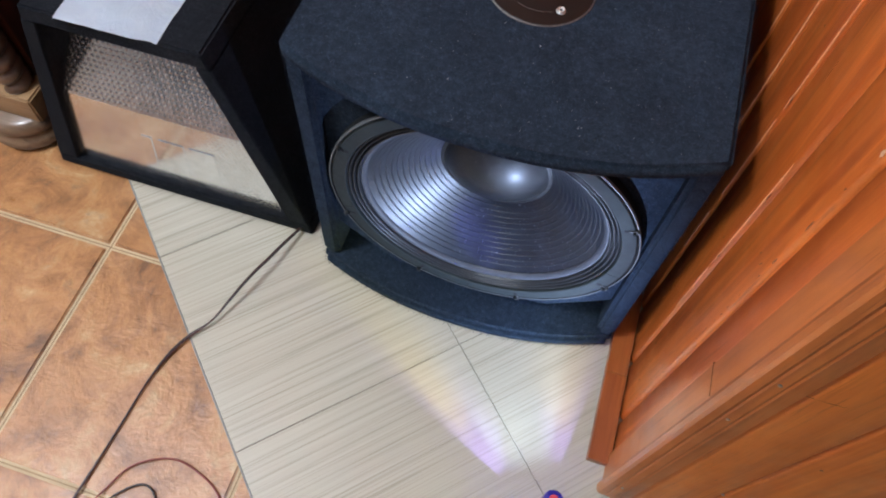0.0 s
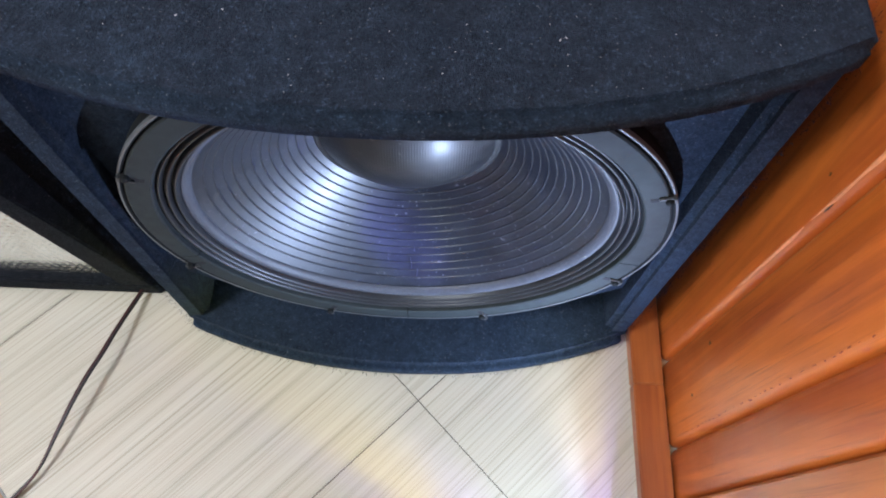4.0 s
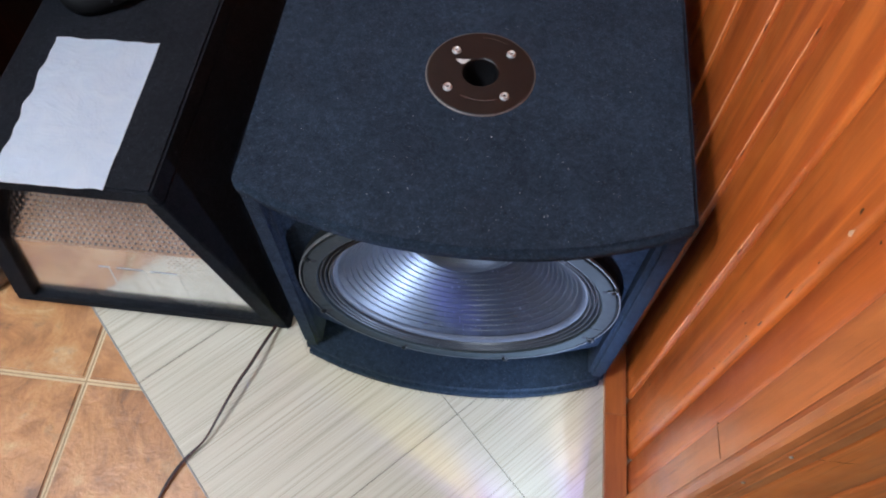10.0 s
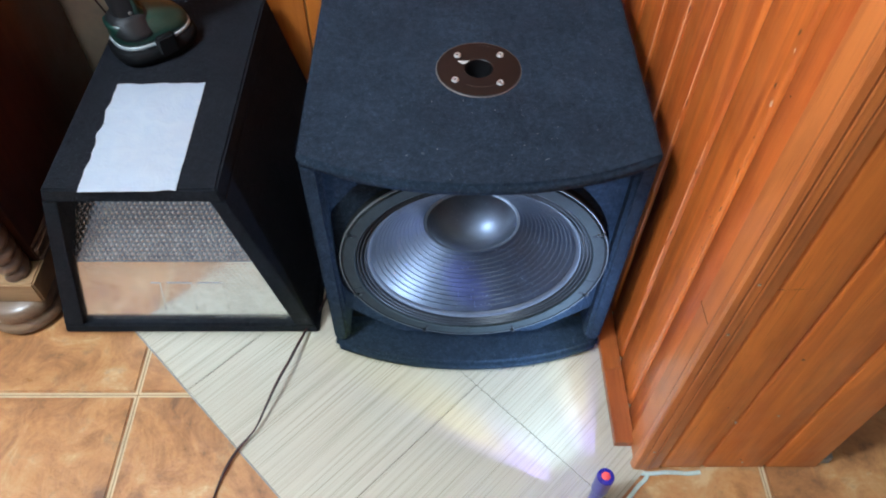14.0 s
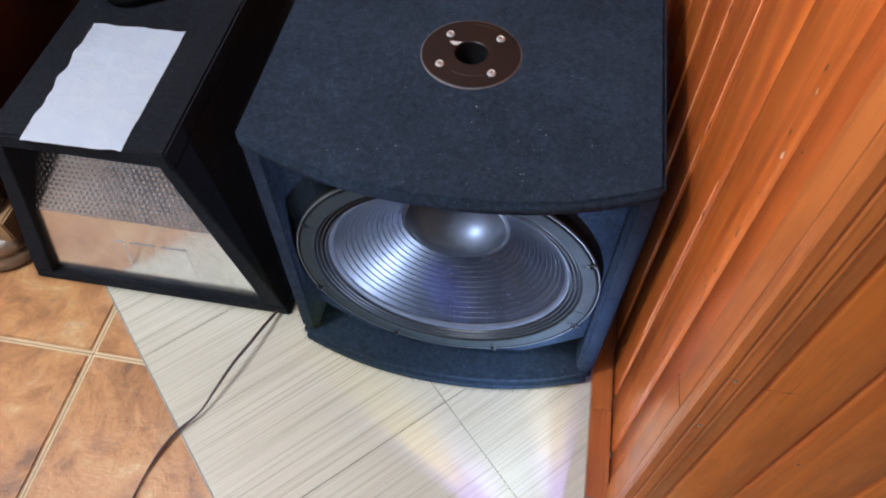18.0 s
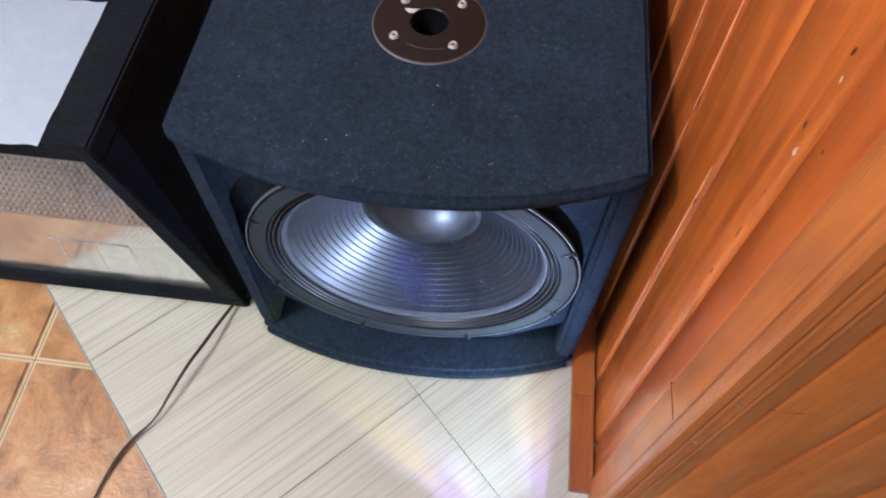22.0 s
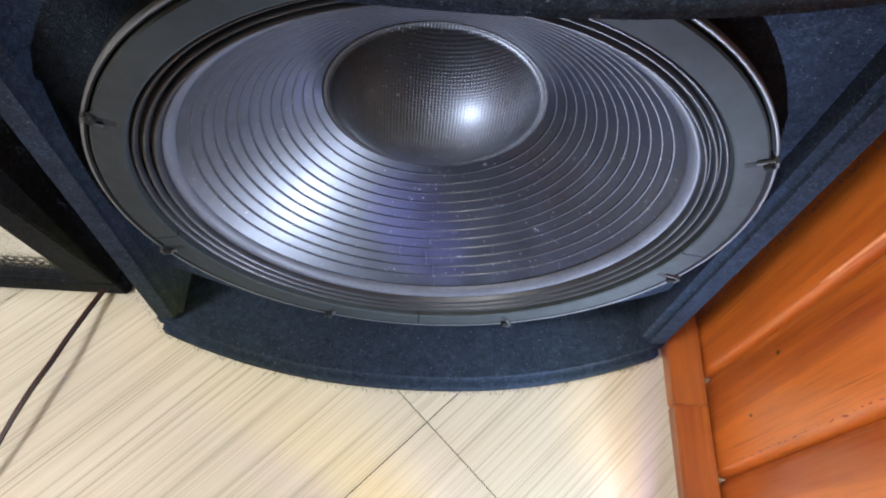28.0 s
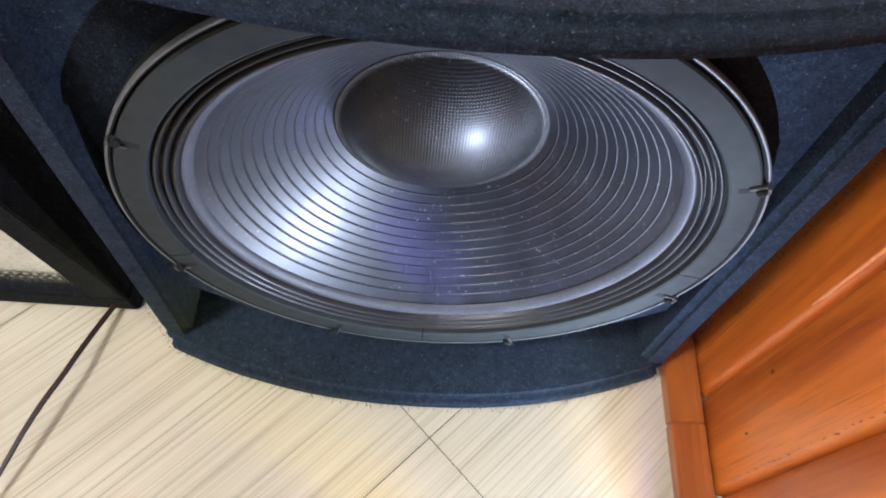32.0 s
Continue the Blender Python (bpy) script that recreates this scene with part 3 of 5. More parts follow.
part("baffle", baffle_mesh(), M_CARPET, sub)
for sx in (-1, 1):
    for zc in (0.0295,):
        zi = 0.078 if zc < 0.2 else -0.078
        x1 = sx * (HW - 0.0265)
        duct = [(x1, zc + zi), (x1 - sx * 0.088, zc), (x1 - sx * 0.090, zc + 0.2 * zi * 0.1), (x1 - sx * 0.002, zc + zi * 1.03)]
        part("vent_board", prism(duct, "y", BF + 0.021, BF + 0.20), M_CARPET, sub, "felt-covered board inside a corner vent")

# black sheets laid over the vent floors paint the shade deep inside
M_VENT_SHADE = plain("vent_shade_black", (0.004, 0.004, 0.005), 0.95, 0.0, 200, 0.2)
for sx in (-1, 1):
    xa, xb = sorted((sx * (HW - 0.0268), sx * (HW - 0.120)))
    part("vent_floor", boxed(xa, xb, BF + 0.030, BF + 0.21, 0.0292, 0.0304), M_VENT_SHADE, sub, "black sheet that stands in for the shade deep in the vent")

woofer = part("woofer", lathe([(0.1995, 0.012), (0.2000, 0.0005), (0.1990, -0.0030), (0.1978, -0.0030), (0.1968, 0.000), (0.176, 0.001), (0.176, 0.03), (0.186, 0.05), (0.10, 0.13), (0.10, 0.16), (0.0, 0.16)], 128, (WX, WY, WZ)), M_RIM, sub, "grey pressed-metal driver basket rim", True)
# pale ring round the rim: the bright edge highlight is put into its colour
part("rim_edge", lathe([(0.2004, 0.0), (0.2003, -0.0030), (0.1996, -0.0037), (0.1986, -0.0033)], 128, (WX, WY, WZ)), M_RIM_GLINT, woofer, "pale edge of the basket rim with its highlight painted in", True)
# gasket in four lengths
GA = [math.radians(d) for d in (-90, -12, 80, 198, 270)]
for a0, a1 in zip(GA, GA[1:]):
    bm = bmesh.new()
    prof = [(0.1962, 0.0008), (0.1958, -0.0030), (0.1946, -0.0040), (0.1790, -0.0040), (0.1777, -0.0030), (0.1775, 0.0008)]
    n = 36
    rows = []
    for i in range(n + 1):
        a = a0 + 0.0025 + (a1 - a0 - 0.005) * i / n
        rows.append([bm.verts.new((WX + r * math.cos(a), WY + y, WZ + r * math.sin(a))) for r, y in prof])
    for p, q in zip(rows, rows[1:]):
        for k in range(len(prof) - 1):
            bm.faces.new((p[k], p[k + 1], q[k + 1], q[k]))
    bm.faces.new(rows[0][::-1])
    bm.faces.new(rows[-1])
    part("gasket", bm, M_GASKET, woofer, "charcoal gasket segment round the driver")


def wave_profile():
    out = [(0.1778, 0.0005)]
    n = 36
    for i in range(n + 1):
        u = i / n
        r = 0.1772 - 0.0162 * u
        out.append((r, 0.0048 + 0.004 * u - 0.0060 * abs(math.sin(math.pi * 3 * u)) ** 0.8))
    return out


part("surround", lathe(wave_profile(), 128, (WX, WY, WZ)), M_SURROUND, woofer, "black triple-roll cloth surround", True)


def cone_profile():
    out = []
    n, ribs = 480, 12
    for i in range(n + 1):
        u = i / n
        r = 0.1605 - 0.089 * u
        y = 0.0090 + 0.0745 * (u ** 0.95)
        f = (u - 0.105) / 0.82
        rib = 0.0
        if 0 < f < 1:
            d = (f * ribs) % 1.0 - 0.5
            rib = math.exp(-(d / 0.060) ** 2)
        out.append((r - 0.00028 * rib, y - 0.00034 * rib))
    return out


part("cone", lathe(cone_profile(), 160, (WX, WY, WZ)), M_CONE, woofer, "dusty grey ribbed paper cone", True)
cap = [(0.0760, 0.0835), (0.0760, 0.0800), (0.0740, 0.0795), (0.0722, 0.0808)]
RS = 0.1010
for i in range(1, 25):
    a = math.asin(0.0722 / RS) * (1 - i / 24)
    cap.append((RS * math.sin(a), 0.0808 + math.sqrt(RS ** 2 - 0.0722 ** 2) - RS * math.cos(a)))
part("glue_ring", lathe([(0.1618, 0.0088), (0.1612, 0.0068), (0.1598, 0.0070), (0.1578, 0.0090), (0.1556, 0.0112), (0.1548, 0.0136)], 128, (WX, WY, WZ)), plain("dusty_grey_glue", (0.050, 0.053, 0.064), 0.5, 0.0, 400, 0.35, 0.0006), woofer, "dusty pale glue ring at the cone edge", True)
part("dust_cap", lathe(cap, 96, (WX, WY, WZ)), M_CAP, woofer, "domed woven black dust cap", True)


def clip_meshes():
    """A dark slot and a bent steel tab with its screw head, standing at the rim and facing -y."""
    slot = boxed(-0.0085, 0.0085, -0.0046, 0.0, -0.0032, 0.0032, bevel=0.001, segs=1)
    tab = bmesh.new()
    box(tab, -0.0085, 0.002, -0.0062, -0.0046, -0.0030, -0.0008, bevel=0.0004, segs=1)
    box(tab, -0.0095, -0.0075, -0.0075, 0.0, -0.003, 0.003, bevel=0.0004, segs=1)
    head = lathe([(0.0, -0.0088), (0.0018, -0.0086), (0.0030, -0.0074), (0.0030, -0.0046)], 14, (-0.0045, 0, 0.0014))
    out = []
    for nm, bm in (("slot", slot), ("tab", tab), ("screw", head)):
        bmesh.ops.recalc_face_normals(bm, faces=bm.faces)
        me = bpy.data.meshes.new(nm)
        bm.to_mesh(me)
        bm.free()
        out.append(me)
    return out


m_slot, m_tab, m_head = clip_meshes()
m_slot.materials.append(M_BLACK), m_tab.materials.append(plain("dull_clip_metal", (0.06, 0.062, 0.062), 0.45, 0.2)), m_head.materials.append(M_RIM)
for k in range(8):
    a = 22.5 + 45 * k
    at = Matrix.Translation((WX + 0.1905 * math.cos(radians(a)), WY + 0.0004, WZ + 0.1905 * math.sin(radians(a)))) @ Matrix.Rotation(-radians(a + 180), 4, "Y")
    for nm, me in (("clip_slot", m_slot), ("clip_tab", m_tab), ("clip_screw", m_head)):
        ob = new(nm, me)
        ob.parent = woofer
        ob.matrix_world = at

M_WORN = plain("rubbed_enamel", (0.12, 0.11, 0.105), 0.45, 0.2, 400, 0.6)
# pole mount on the top
PX, PY = 0.004, 0.168
mount = part("pole_mount", lathe([(0.0192, SH - 0.003), (0.0195, SH + 0.0012), (0.0205, SH + 0.0020), (0.0570, SH + 0.0018), (0.0588, SH + 0.0008), (0.0590, SH - 0.002)], 72, (PX, PY, 0), "z"), M_BROWN, sub, "round dark brown enamelled pole-mount flange", False)
part("socket", lathe([(0.0, SH - 0.14), (0.0193, SH - 0.14), (0.0193, SH - 0.002)], 32, (PX, PY, 0), "z"), M_SOCKET, mount, "dark metal pole socket", True)
chip = [(PX - 0.020 + 0.0062 * math.cos(a) * (1 + 0.5 * math.sin(3 * a)), PY + 0.0130 + 0.0048 * math.sin(a) * (1 + 0.4 * math.cos(2 * a))) for a in (2 * math.pi * k / 14 for k in range(14))]
chip = [(x + 0.0, y) if math.hypot(x - PX, y - PY) > 0.0206 else (PX + (x - PX) * 0.0206 / math.hypot(x - PX, y - PY), PY + (y - PY) * 0.0206 / math.hypot(x - PX, y - PY)) for x, y in chip]
part("paint_chip", prism(chip, "z", SH + 0.0016, SH + 0.0025), M_ZINC, mount, "bare metal where the enamel is chipped")
part("stamped_arc", tube([(PX - 0.018, PY - 0.034, SH + 0.0016), (PX - 0.006, PY - 0.038, SH + 0.0016), (PX + 0.008, PY - 0.0385, SH + 0.0016), (PX + 0.020, PY - 0.035, SH + 0.0016)], 0.0005, 6), M_WORN, mount, "worn stamped line")
part("stamped_arc", tube([(PX - 0.017, PY - 0.044, SH + 0.0014), (PX - 0.005, PY - 0.0475, SH + 0.0014), (PX + 0.008, PY - 0.048, SH + 0.0014), (PX + 0.021, PY - 0.0445, SH + 0.0014), (PX + 0.021, PY - 0.036, SH + 0.0014)], 0.0004, 6), M_WORN, mount, "worn stamped line")
part("stamped_arc", tube([(PX - 0.002, PY + 0.051, SH + 0.0014), (PX + 0.012, PY + 0.050, SH + 0.0014), (PX + 0.026, PY + 0.044, SH + 0.0014)], 0.0005, 6), M_WORN, mount, "worn stamped line")
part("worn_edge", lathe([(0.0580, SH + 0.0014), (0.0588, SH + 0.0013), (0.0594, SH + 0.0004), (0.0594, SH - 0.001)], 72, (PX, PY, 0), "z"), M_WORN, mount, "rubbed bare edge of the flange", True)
screw = lathe([(0.0, 0.0012), (0.0013, 0.0012), (0.0017, 0.0022), (0.0036, 0.0024), (0.0048, 0.0014), (0.0052, 0.0)], 18, (0, 0, 0), "z")
bmesh.ops.recalc_face_normals(screw, faces=screw.faces)
me_screw = bpy.data.meshes.new("screw")
screw.to_mesh(me_screw)
screw.free()
me_screw.materials.append(M_ZINC)
recess = bmesh.new()
box(recess, -0.0023, 0.0023, -0.0006, 0.0006, 0.0008, 0.0021), box(recess, -0.0006, 0.0006, -0.0023, 0.0023, 0.0008, 0.0020)
me_recess = bpy.data.meshes.new("recess")
recess.to_mesh(me_recess)
recess.free()
me_recess.materials.append(M_SOCKET)
for sx, sy in ((-0.025, 0.196), (0.035, 0.197), (-0.029, 0.143), (0.032, 0.137)):
    ob = new("screw", me_screw)
    ob.parent = mount
    ob["label"] = "worn zinc screw head"
    ob.matrix_world = pose(sx, sy, SH + 0.0019, 0, 0, random.uniform(0, 90))
    slot = new("recess", me_recess)
    slot.parent = ob
    ring = part("washer_ring", lathe([(0.0030, 0.0021), (0.0034, 0.0028), (0.0042, 0.0027), (0.0044, 0.0018)], 18, (0, 0, 0), "z"), M_STEEL, ob, smooth=True)

# ---- tapered speaker box with an embossed plate ----
spk = thing("speaker_box", "black felt trapezoid speaker box with a mirror-like embossed plate in front", "loudspeaker")
BX, TXC, BH, BY0, BY1 = -0.4905, -0.479, 0.381, 0.036, 0.500
BW, TW, TH = 0.2280, 0.1205, 0.027


def slant(s, z):
    """The outer face's x at height z on side s."""
    f = z / BH
    return (BX + s * BW) * (1 - f) + (TXC + s * TW) * f


part("top_panel", prism([(slant(-1, BH), BH), (slant(1, BH), BH), (slant(1, BH - TH), BH - TH), (slant(-1, BH - TH), BH - TH)], "y", BY0, BY1, 0.003, 2), M_CARPET2, spk, smooth="bevel")
part("bottom_panel", prism([(slant(-1, 0.003), 0.003), (slant(1, 0.003), 0.003), (slant(1, 0.028), 0.028), (slant(-1, 0.028), 0.028)], "y", BY0, BY1, 0.003, 2), M_CARPET2, spk, smooth="bevel")
for s in (-1, 1):
    o = [(slant(s, 0.027), 0.027), (slant(s, BH - TH + 0.001), BH - TH + 0.001), (slant(s, BH - TH + 0.001) - s * 0.021, BH - TH + 0.001), (slant(s, 0.027) - s * 0.034, 0.027)]
    part("side_panel", prism(o, "y", BY0, BY1 - 0.001, 0.0015, 2), M_CARPET2, spk, smooth="bevel")
part("back_panel", prism([(slant(-1, 0.02) + 0.03, 0.02), (slant(1, 0.02) - 0.03, 0.02), (slant(1, 0.36) - 0.02, 0.36), (slant(-1, 0.36) + 0.02, 0.36)], "y", BY1 - 0.03, BY1 - 0.004), M_CARPET2, spk)
FOLD = 0.199
PYF, PYT = BY0 + 0.012, BY0 + 0.092
inner = lambda s, z: slant(s, z) - s * (0.030 - 0.008 * z / BH)


def plate(z0, y0, z1, y1):
    bm = bmesh.new()
    n = Vector((0, -(z1 - z0), (y1 - y0))).normalized() * 0.002
    v = [Vector((inner(-1, z0), y0, z0)), Vector((inner(1, z0), y0, z0)), Vector((inner(1, z1), y1, z1)), Vector((inner(-1, z1), y1, z1))]
    a = [bm.verts.new(p) for p in v]
    b = [bm.verts.new(p - n) for p in v]
    bm.faces.new(a), bm.faces.new(b[::-1])
    for i in range(4):
        bm.faces.new((a[i], a[(i + 1) % 4], b[(i + 1) % 4], b[i]))
    return bm


lower = part("front_plate_lower", plate(0.028, PYF, FOLD, PYF), M_PLATE, spk, "upright polished metal plate that mirrors the floor")
upper = part("front_plate_upper", plate(FOLD, PYF, 0.354, PYT), M_PLATE, spk, "leaning polished metal plate with raised dots")


def studs(z0, y0, z1, y1, step, r, h, x_from=-9.0):
    verts, faces = [], []
    nrm = Vector((0, -(z1 - z0), (y1 - y0))).normalized()
    rows = int(math.hypot(z1 - z0, y1 - y0) / (step * 0.87))
    for j in range(rows):
        f = (j + 0.6) / rows
        z, y = z0 + (z1 - z0) * f, y0 + (y1 - y0) * f
        xa, xb = inner(-1, z) + 0.004, inner(1, z) - 0.004
        x = xa + (step / 2 if j % 2 else 0)
        while x < xb:
            if x > x_from + 0.25 * (z - 0.1):
                base = len(verts)
                c = Vector((x, y, z))
                up = nrm.cross(Vector((1, 0, 0)))
                for k in range(6):
                    a = math.pi * k / 3
                    verts.append(c + r * (math.cos(a) * Vector((1, 0, 0)) + math.sin(a) * up))
                verts.append(c + nrm * h)
                faces += [(base + k, base + (k + 1) % 6, base + 6) for k in range(6)]
            x += step
    me = bpy.data.meshes.new("embossed_dots")
    me.from_pydata(verts, [], faces)
    me.materials.append(M_PLATE)
    me.shade_smooth()
    return me


ob = tagged(new("embossed_dots", studs(FOLD + 0.002, PYF - 0.0002, 0.352, PYT - 0.0002, 0.0086, 0.0027, 0.0012)), "fine raised dots on the plate", kind="stuff")
ob.parent = upper
ob = tagged(new("embossed_dots", studs(0.032, PYF - 0.0002, FOLD - 0.004, PYF - 0.0002, 0.0086, 0.0024, 0.0007, -0.43)), "fine raised dots on the plate", kind="stuff")
ob.parent = lower

# sheet of paper
def paper_mesh():
    bm = bmesh.new()
    c = [Vector((-0.546, 0.030, 0)), Vector((-0.412, 0.033, 0)), Vector((-0.416, 0.262, 0)), Vector((-0.553, 0.257, 0))]
    nx, ny = 20, 30
    g = []
    for j in range(ny + 1):
        row = []
        for i in range(nx + 1):
            u, v = i / nx, j / ny
            p = (c[0] * (1 - u) + c[1] * u) * (1 - v) + (c[3] * (1 - u) + c[2] * u) * v
            if i == 0:
                p.x += 0.005 * noise.noise((3, v * 9, 0))
            if j in (0, ny):
                p.y += 0.004 * noise.noise((u * 5, 7 + j, 0))
            p.z = BH + 0.0012 + 0.0022 * max(0, noise.noise((p.x * 22, p.y * 22, 4))) + 0.001 * abs(noise.noise((p.x * 70, p.y * 70, 1)))
            row.append(bm.verts.new(p))
        g.append(row)
    for j in range(ny):
        for i in range(nx):
            bm.faces.new((g[j][i], g[j][i + 1], g[j + 1][i + 1], g[j + 1][i]))
    bmesh.ops.solidify(bm, geom=bm.faces[:], thickness=0.0003)
    return bm




tagged(part("paper_sheet", paper_mesh(), M_PAPER, smooth=True), "blank crumpled white paper sheet lying on the black speaker box", "paper")

# three plain raised shapes on the mirror plate, where its maker's mark stands
for k, (x0, x1, lean) in enumerate(((-0.541, -0.524, 0.014), (-0.512, -0.470, 0.012), (-0.456, -0.414, 0.006))):
    o = [(x0, 0.058), (x1, 0.058), (x1 + lean, 0.142), (x0 + lean, 0.142)]
    part("embossed_mark", prism(o, "y", PYF - 0.0014, PYF + 0.0005, 0.0009, 1), M_PLATE, lower, "plain raised block on the polished plate")

# fibres that stand out along the felt edges
def fuzz(name, lines, count, length, material, parent):
    verts, faces = [], []
    rnd = random.Random(5)
    for a, b, out in lines:
        a, b, out = Vector(a), Vector(b), Vector(out)
        for _ in range(int(count * (b - a).length)):
            p = a.lerp(b, rnd.random()) + Vector([rnd.uniform(-0.002, 0.002) for _ in range(3)])
            d = (out + Vector([rnd.gauss(0, 0.6) for _ in range(3)])).normalized() * rnd.uniform(0.3, 1) * length
            w = d.cross(Vector((rnd.random() - 0.5, rnd.random() - 0.5, rnd.random()))).normalized() * 0.00022
            n = len(verts)
            mid = p + d * 0.55 + Vector([rnd.gauss(0, 0.0004) for _ in range(3)])
            verts += [p - w, p + w, mid + w * 0.8, mid - w * 0.8, p + d]
            faces += [(n, n + 1, n + 2, n + 3), (n + 3, n + 2, n + 4)]
    me = bpy.data.meshes.new(name)
    me.from_pydata(verts, [], faces)
    me.materials.append(material)
    ob = tagged(new(name, me), "loose fibres along the felt edges", kind="stuff")
    ob.parent = parent
    return ob


def bow_lines(front, z, out):
    xs = [-HW + 2 * HW * i / 24 for i in range(25)]
    pts = [(x, 0.001 - front * (1 - (abs(x) / HW) ** 2.2), z) for x in xs]
    return [(p, q, out) for p, q in zip(pts, pts[1:])]


edge_lines = bow_lines(0.051, SH - 0.002, (0, -1, 0.6)) + bow_lines(0.042, 0.022, (0, -1, 0.6))
edge_lines += [((s * HW, 0.004, SH - 0.002), (s * HW, SD, SH - 0.002), (s, 0, 0.6)) for s in (-1, 1)]
edge_lines += [((s * (HW - 0.002), 0.004, 0.01), (s * (HW - 0.002), 0.004, SH - 0.01), (s * 0.7, -1, 0)) for s in (-1, 1)]
edge_lines += [((s * (HW - 0.025), 0.005, 0.03), (s * (HW - 0.025), 0.005, SH - 0.03), (-s * 0.7, -1, 0)) for s in (-1, 1)]
fuzz("felt_fuzz", edge_lines, 1000, 0.0015, M_CARPET, sub)
fuzz("felt_fuzz", bow_lines(0.043, 0.006, (0, -1.2, 0.0)), 420, 0.0050, M_CARPET, sub)
box_lines = [((slant(s, 0.0), BY0, 0.004), (slant(s, BH), BY0, BH - 0.002), (s, -0.8, 0)) for s in (-1, 1)]
box_lines += [((slant(-1, BH), BY0, BH - 0.001), (slant(1, BH), BY0, BH - 0.001), (0, -1, 0.5)), ((slant(-1, 0), BY0, 0.004), (slant(1, 0), BY0, 0.004), (0, -1, 0))]
fuzz("felt_fuzz", box_lines, 260, 0.0010, M_CARPET2, spk)


# white lint on the felt top
def lint():
    verts, faces = [], []
    rnd = random.Random(11)
    for k in range(180):
        x = rnd.uniform(-HW + 0.01, HW - 0.01) if k % 3 == 0 else rnd.gauss(0.13, 0.08)
        y = rnd.uniform(-0.03, SD - 0.02) if k % 2 else rnd.gauss(0.02, 0.05)
        if abs(x) > HW - 0.01 or y > SD - 0.01 or y < 0.004 - 0.046 * (1 - (abs(x) / HW) ** 2.2) or math.hypot(x - PX, y - PY) < 0.061:
            continue
        big = rnd.random() < 0.06
        r = rnd.uniform(0.0005, 0.0008) if big else rnd.uniform(0.00018, 0.0004)
        turn, long = rnd.uniform(0, 6.3), rnd.uniform(1, 2.4)
        n = len(verts)
        for q in range(5):
            a = 2 * math.pi * q / 5
            u, v = r * long * math.cos(a) * rnd.uniform(0.6, 1), r * math.sin(a) * rnd.uniform(0.6, 1)
            verts.append((x + u * math.cos(turn) - v * math.sin(turn), y + u * math.sin(turn) + v * math.cos(turn), SH + 0.0003))
        verts.append((x, y, SH + 0.0003 + r * 0.8))
        faces += [(n + q, n + (q + 1) % 5, n + 5) for q in range(5)]
    me = bpy.data.meshes.new("lint")
    me.from_pydata(verts, [], faces)
    me.materials.append(M_LINT)
    return me


tagged(new("lint", lint()), "white lint specks on the navy felt", "lint", kind="stuff")

# ---- twin cable from behind the boxes ----
def laid(points, offset, radius, material, name, parent, label="", waves=0.0):
    pts = []
    for i, (x, y, z) in enumerate(points):
        a, b = points[max(i - 1, 0)], points[min(i + 1, len(points) - 1)]
        d = Vector((b[0] - a[0], b[1] - a[1], 0)).normalized()
        s = offset * (1 if waves == 0 else math.cos(i * waves))
        pts.append((x - d.y * s, y + d.x * s, z))
    return part(name, tube(pts, radius), material, parent, label, True)


cable = thing("speaker_cable", "thin black and dark red twin cable trailing over the floor tiles", "cable")
run = [(-0.245, 0.20, 0.030), (-0.250, 0.130, 0.026), (-0.262, 0.082, 0.018), (-0.281, 0.045, 0.014), (-0.291, 0.017, 0.018), (-0.300, -0.014, 0.024), (-0.307, -0.039, 0.0275), (-0.316, -0.062, 0.028),
       (-0.325, -0.088, 0.027), (-0.335, -0.116, 0.022), (-0.350, -0.152, 0.013), (-0.375, -0.184, 0.0075), (-0.390, -0.218, 0.0055), (-0.399, -0.265, 0.0045), (-0.404, -0.33, 0.004), (-0.412, -0.41, 0.004), (-0.424, -0.49, 0.0035), (-0.46, -0.59, 0.003), (-0.55, -0.73, 0.003)]
laid(run, 0.0012, 0.0014, M_CABLE, "black_core", cable)
apart = (0, 0, 0, 0, 0, 0, 0, 0, 0.0004, 0.0010, 0.0024, 0.0050, 0.0052, 0.0030, 0.0024, 0.0040, 0.0040, 0.0010, 0)
laid([(x + 0.8 * d, y - 0.6 * d, z) for (x, y, z), d in zip(run, apart)], -0.0012, 0.0014, M_CABLE_R, "red_core", cable, "dark red insulated core")
loop = thing("wire_coil", "thin red wire looped loosely on the terracotta tiles", "wire")
red = [(-0.60, -0.70, 0.003), (-0.47, -0.56, 0.003), (-0.405, -0.47, 0.003), (-0.381, -0.418, 0.004), (-0.360, -0.377, 0.005), (-0.315, -0.353, 0.006), (-0.272, -0.358, 0.005), (-0.231, -0.379, 0.004), (-0.19, -0.43, 0.005), (-0.17, -0.52, 0.005)]
laid(red, 0.0, 0.0013, plain("red_wire_sheath", (0.22, 0.035, 0.025), 0.45), "red_wire", loop)
black = [(-0.46, -0.52, 0.003), (-0.385, -0.45, 0.003), (-0.363, -0.417, 0.004), (-0.338, -0.396, 0.005), (-0.318, -0.399, 0.004), (-0.309, -0.418, 0.003), (-0.32, -0.46, 0.003), (-0.37, -0.53, 0.003)]
laid(black, 0.0, 0.0014, M_CABLE, "black_wire", loop, "thin black wire")
wall_wire = thing("hanging_wire", "thin dark red wire hanging against the back wall", "wire")
part("wire", tube([(-0.76, 0.524, 0.53), (-0.715, 0.524, 0.445), (-0.688, 0.524, 0.386), (-0.66, 0.524, 0.31), (-0.655, 0.524, 0.22), (-0.655, 0.524, 0.02)], 0.0016), M_CABLE_R, wall_wire, smooth=True)
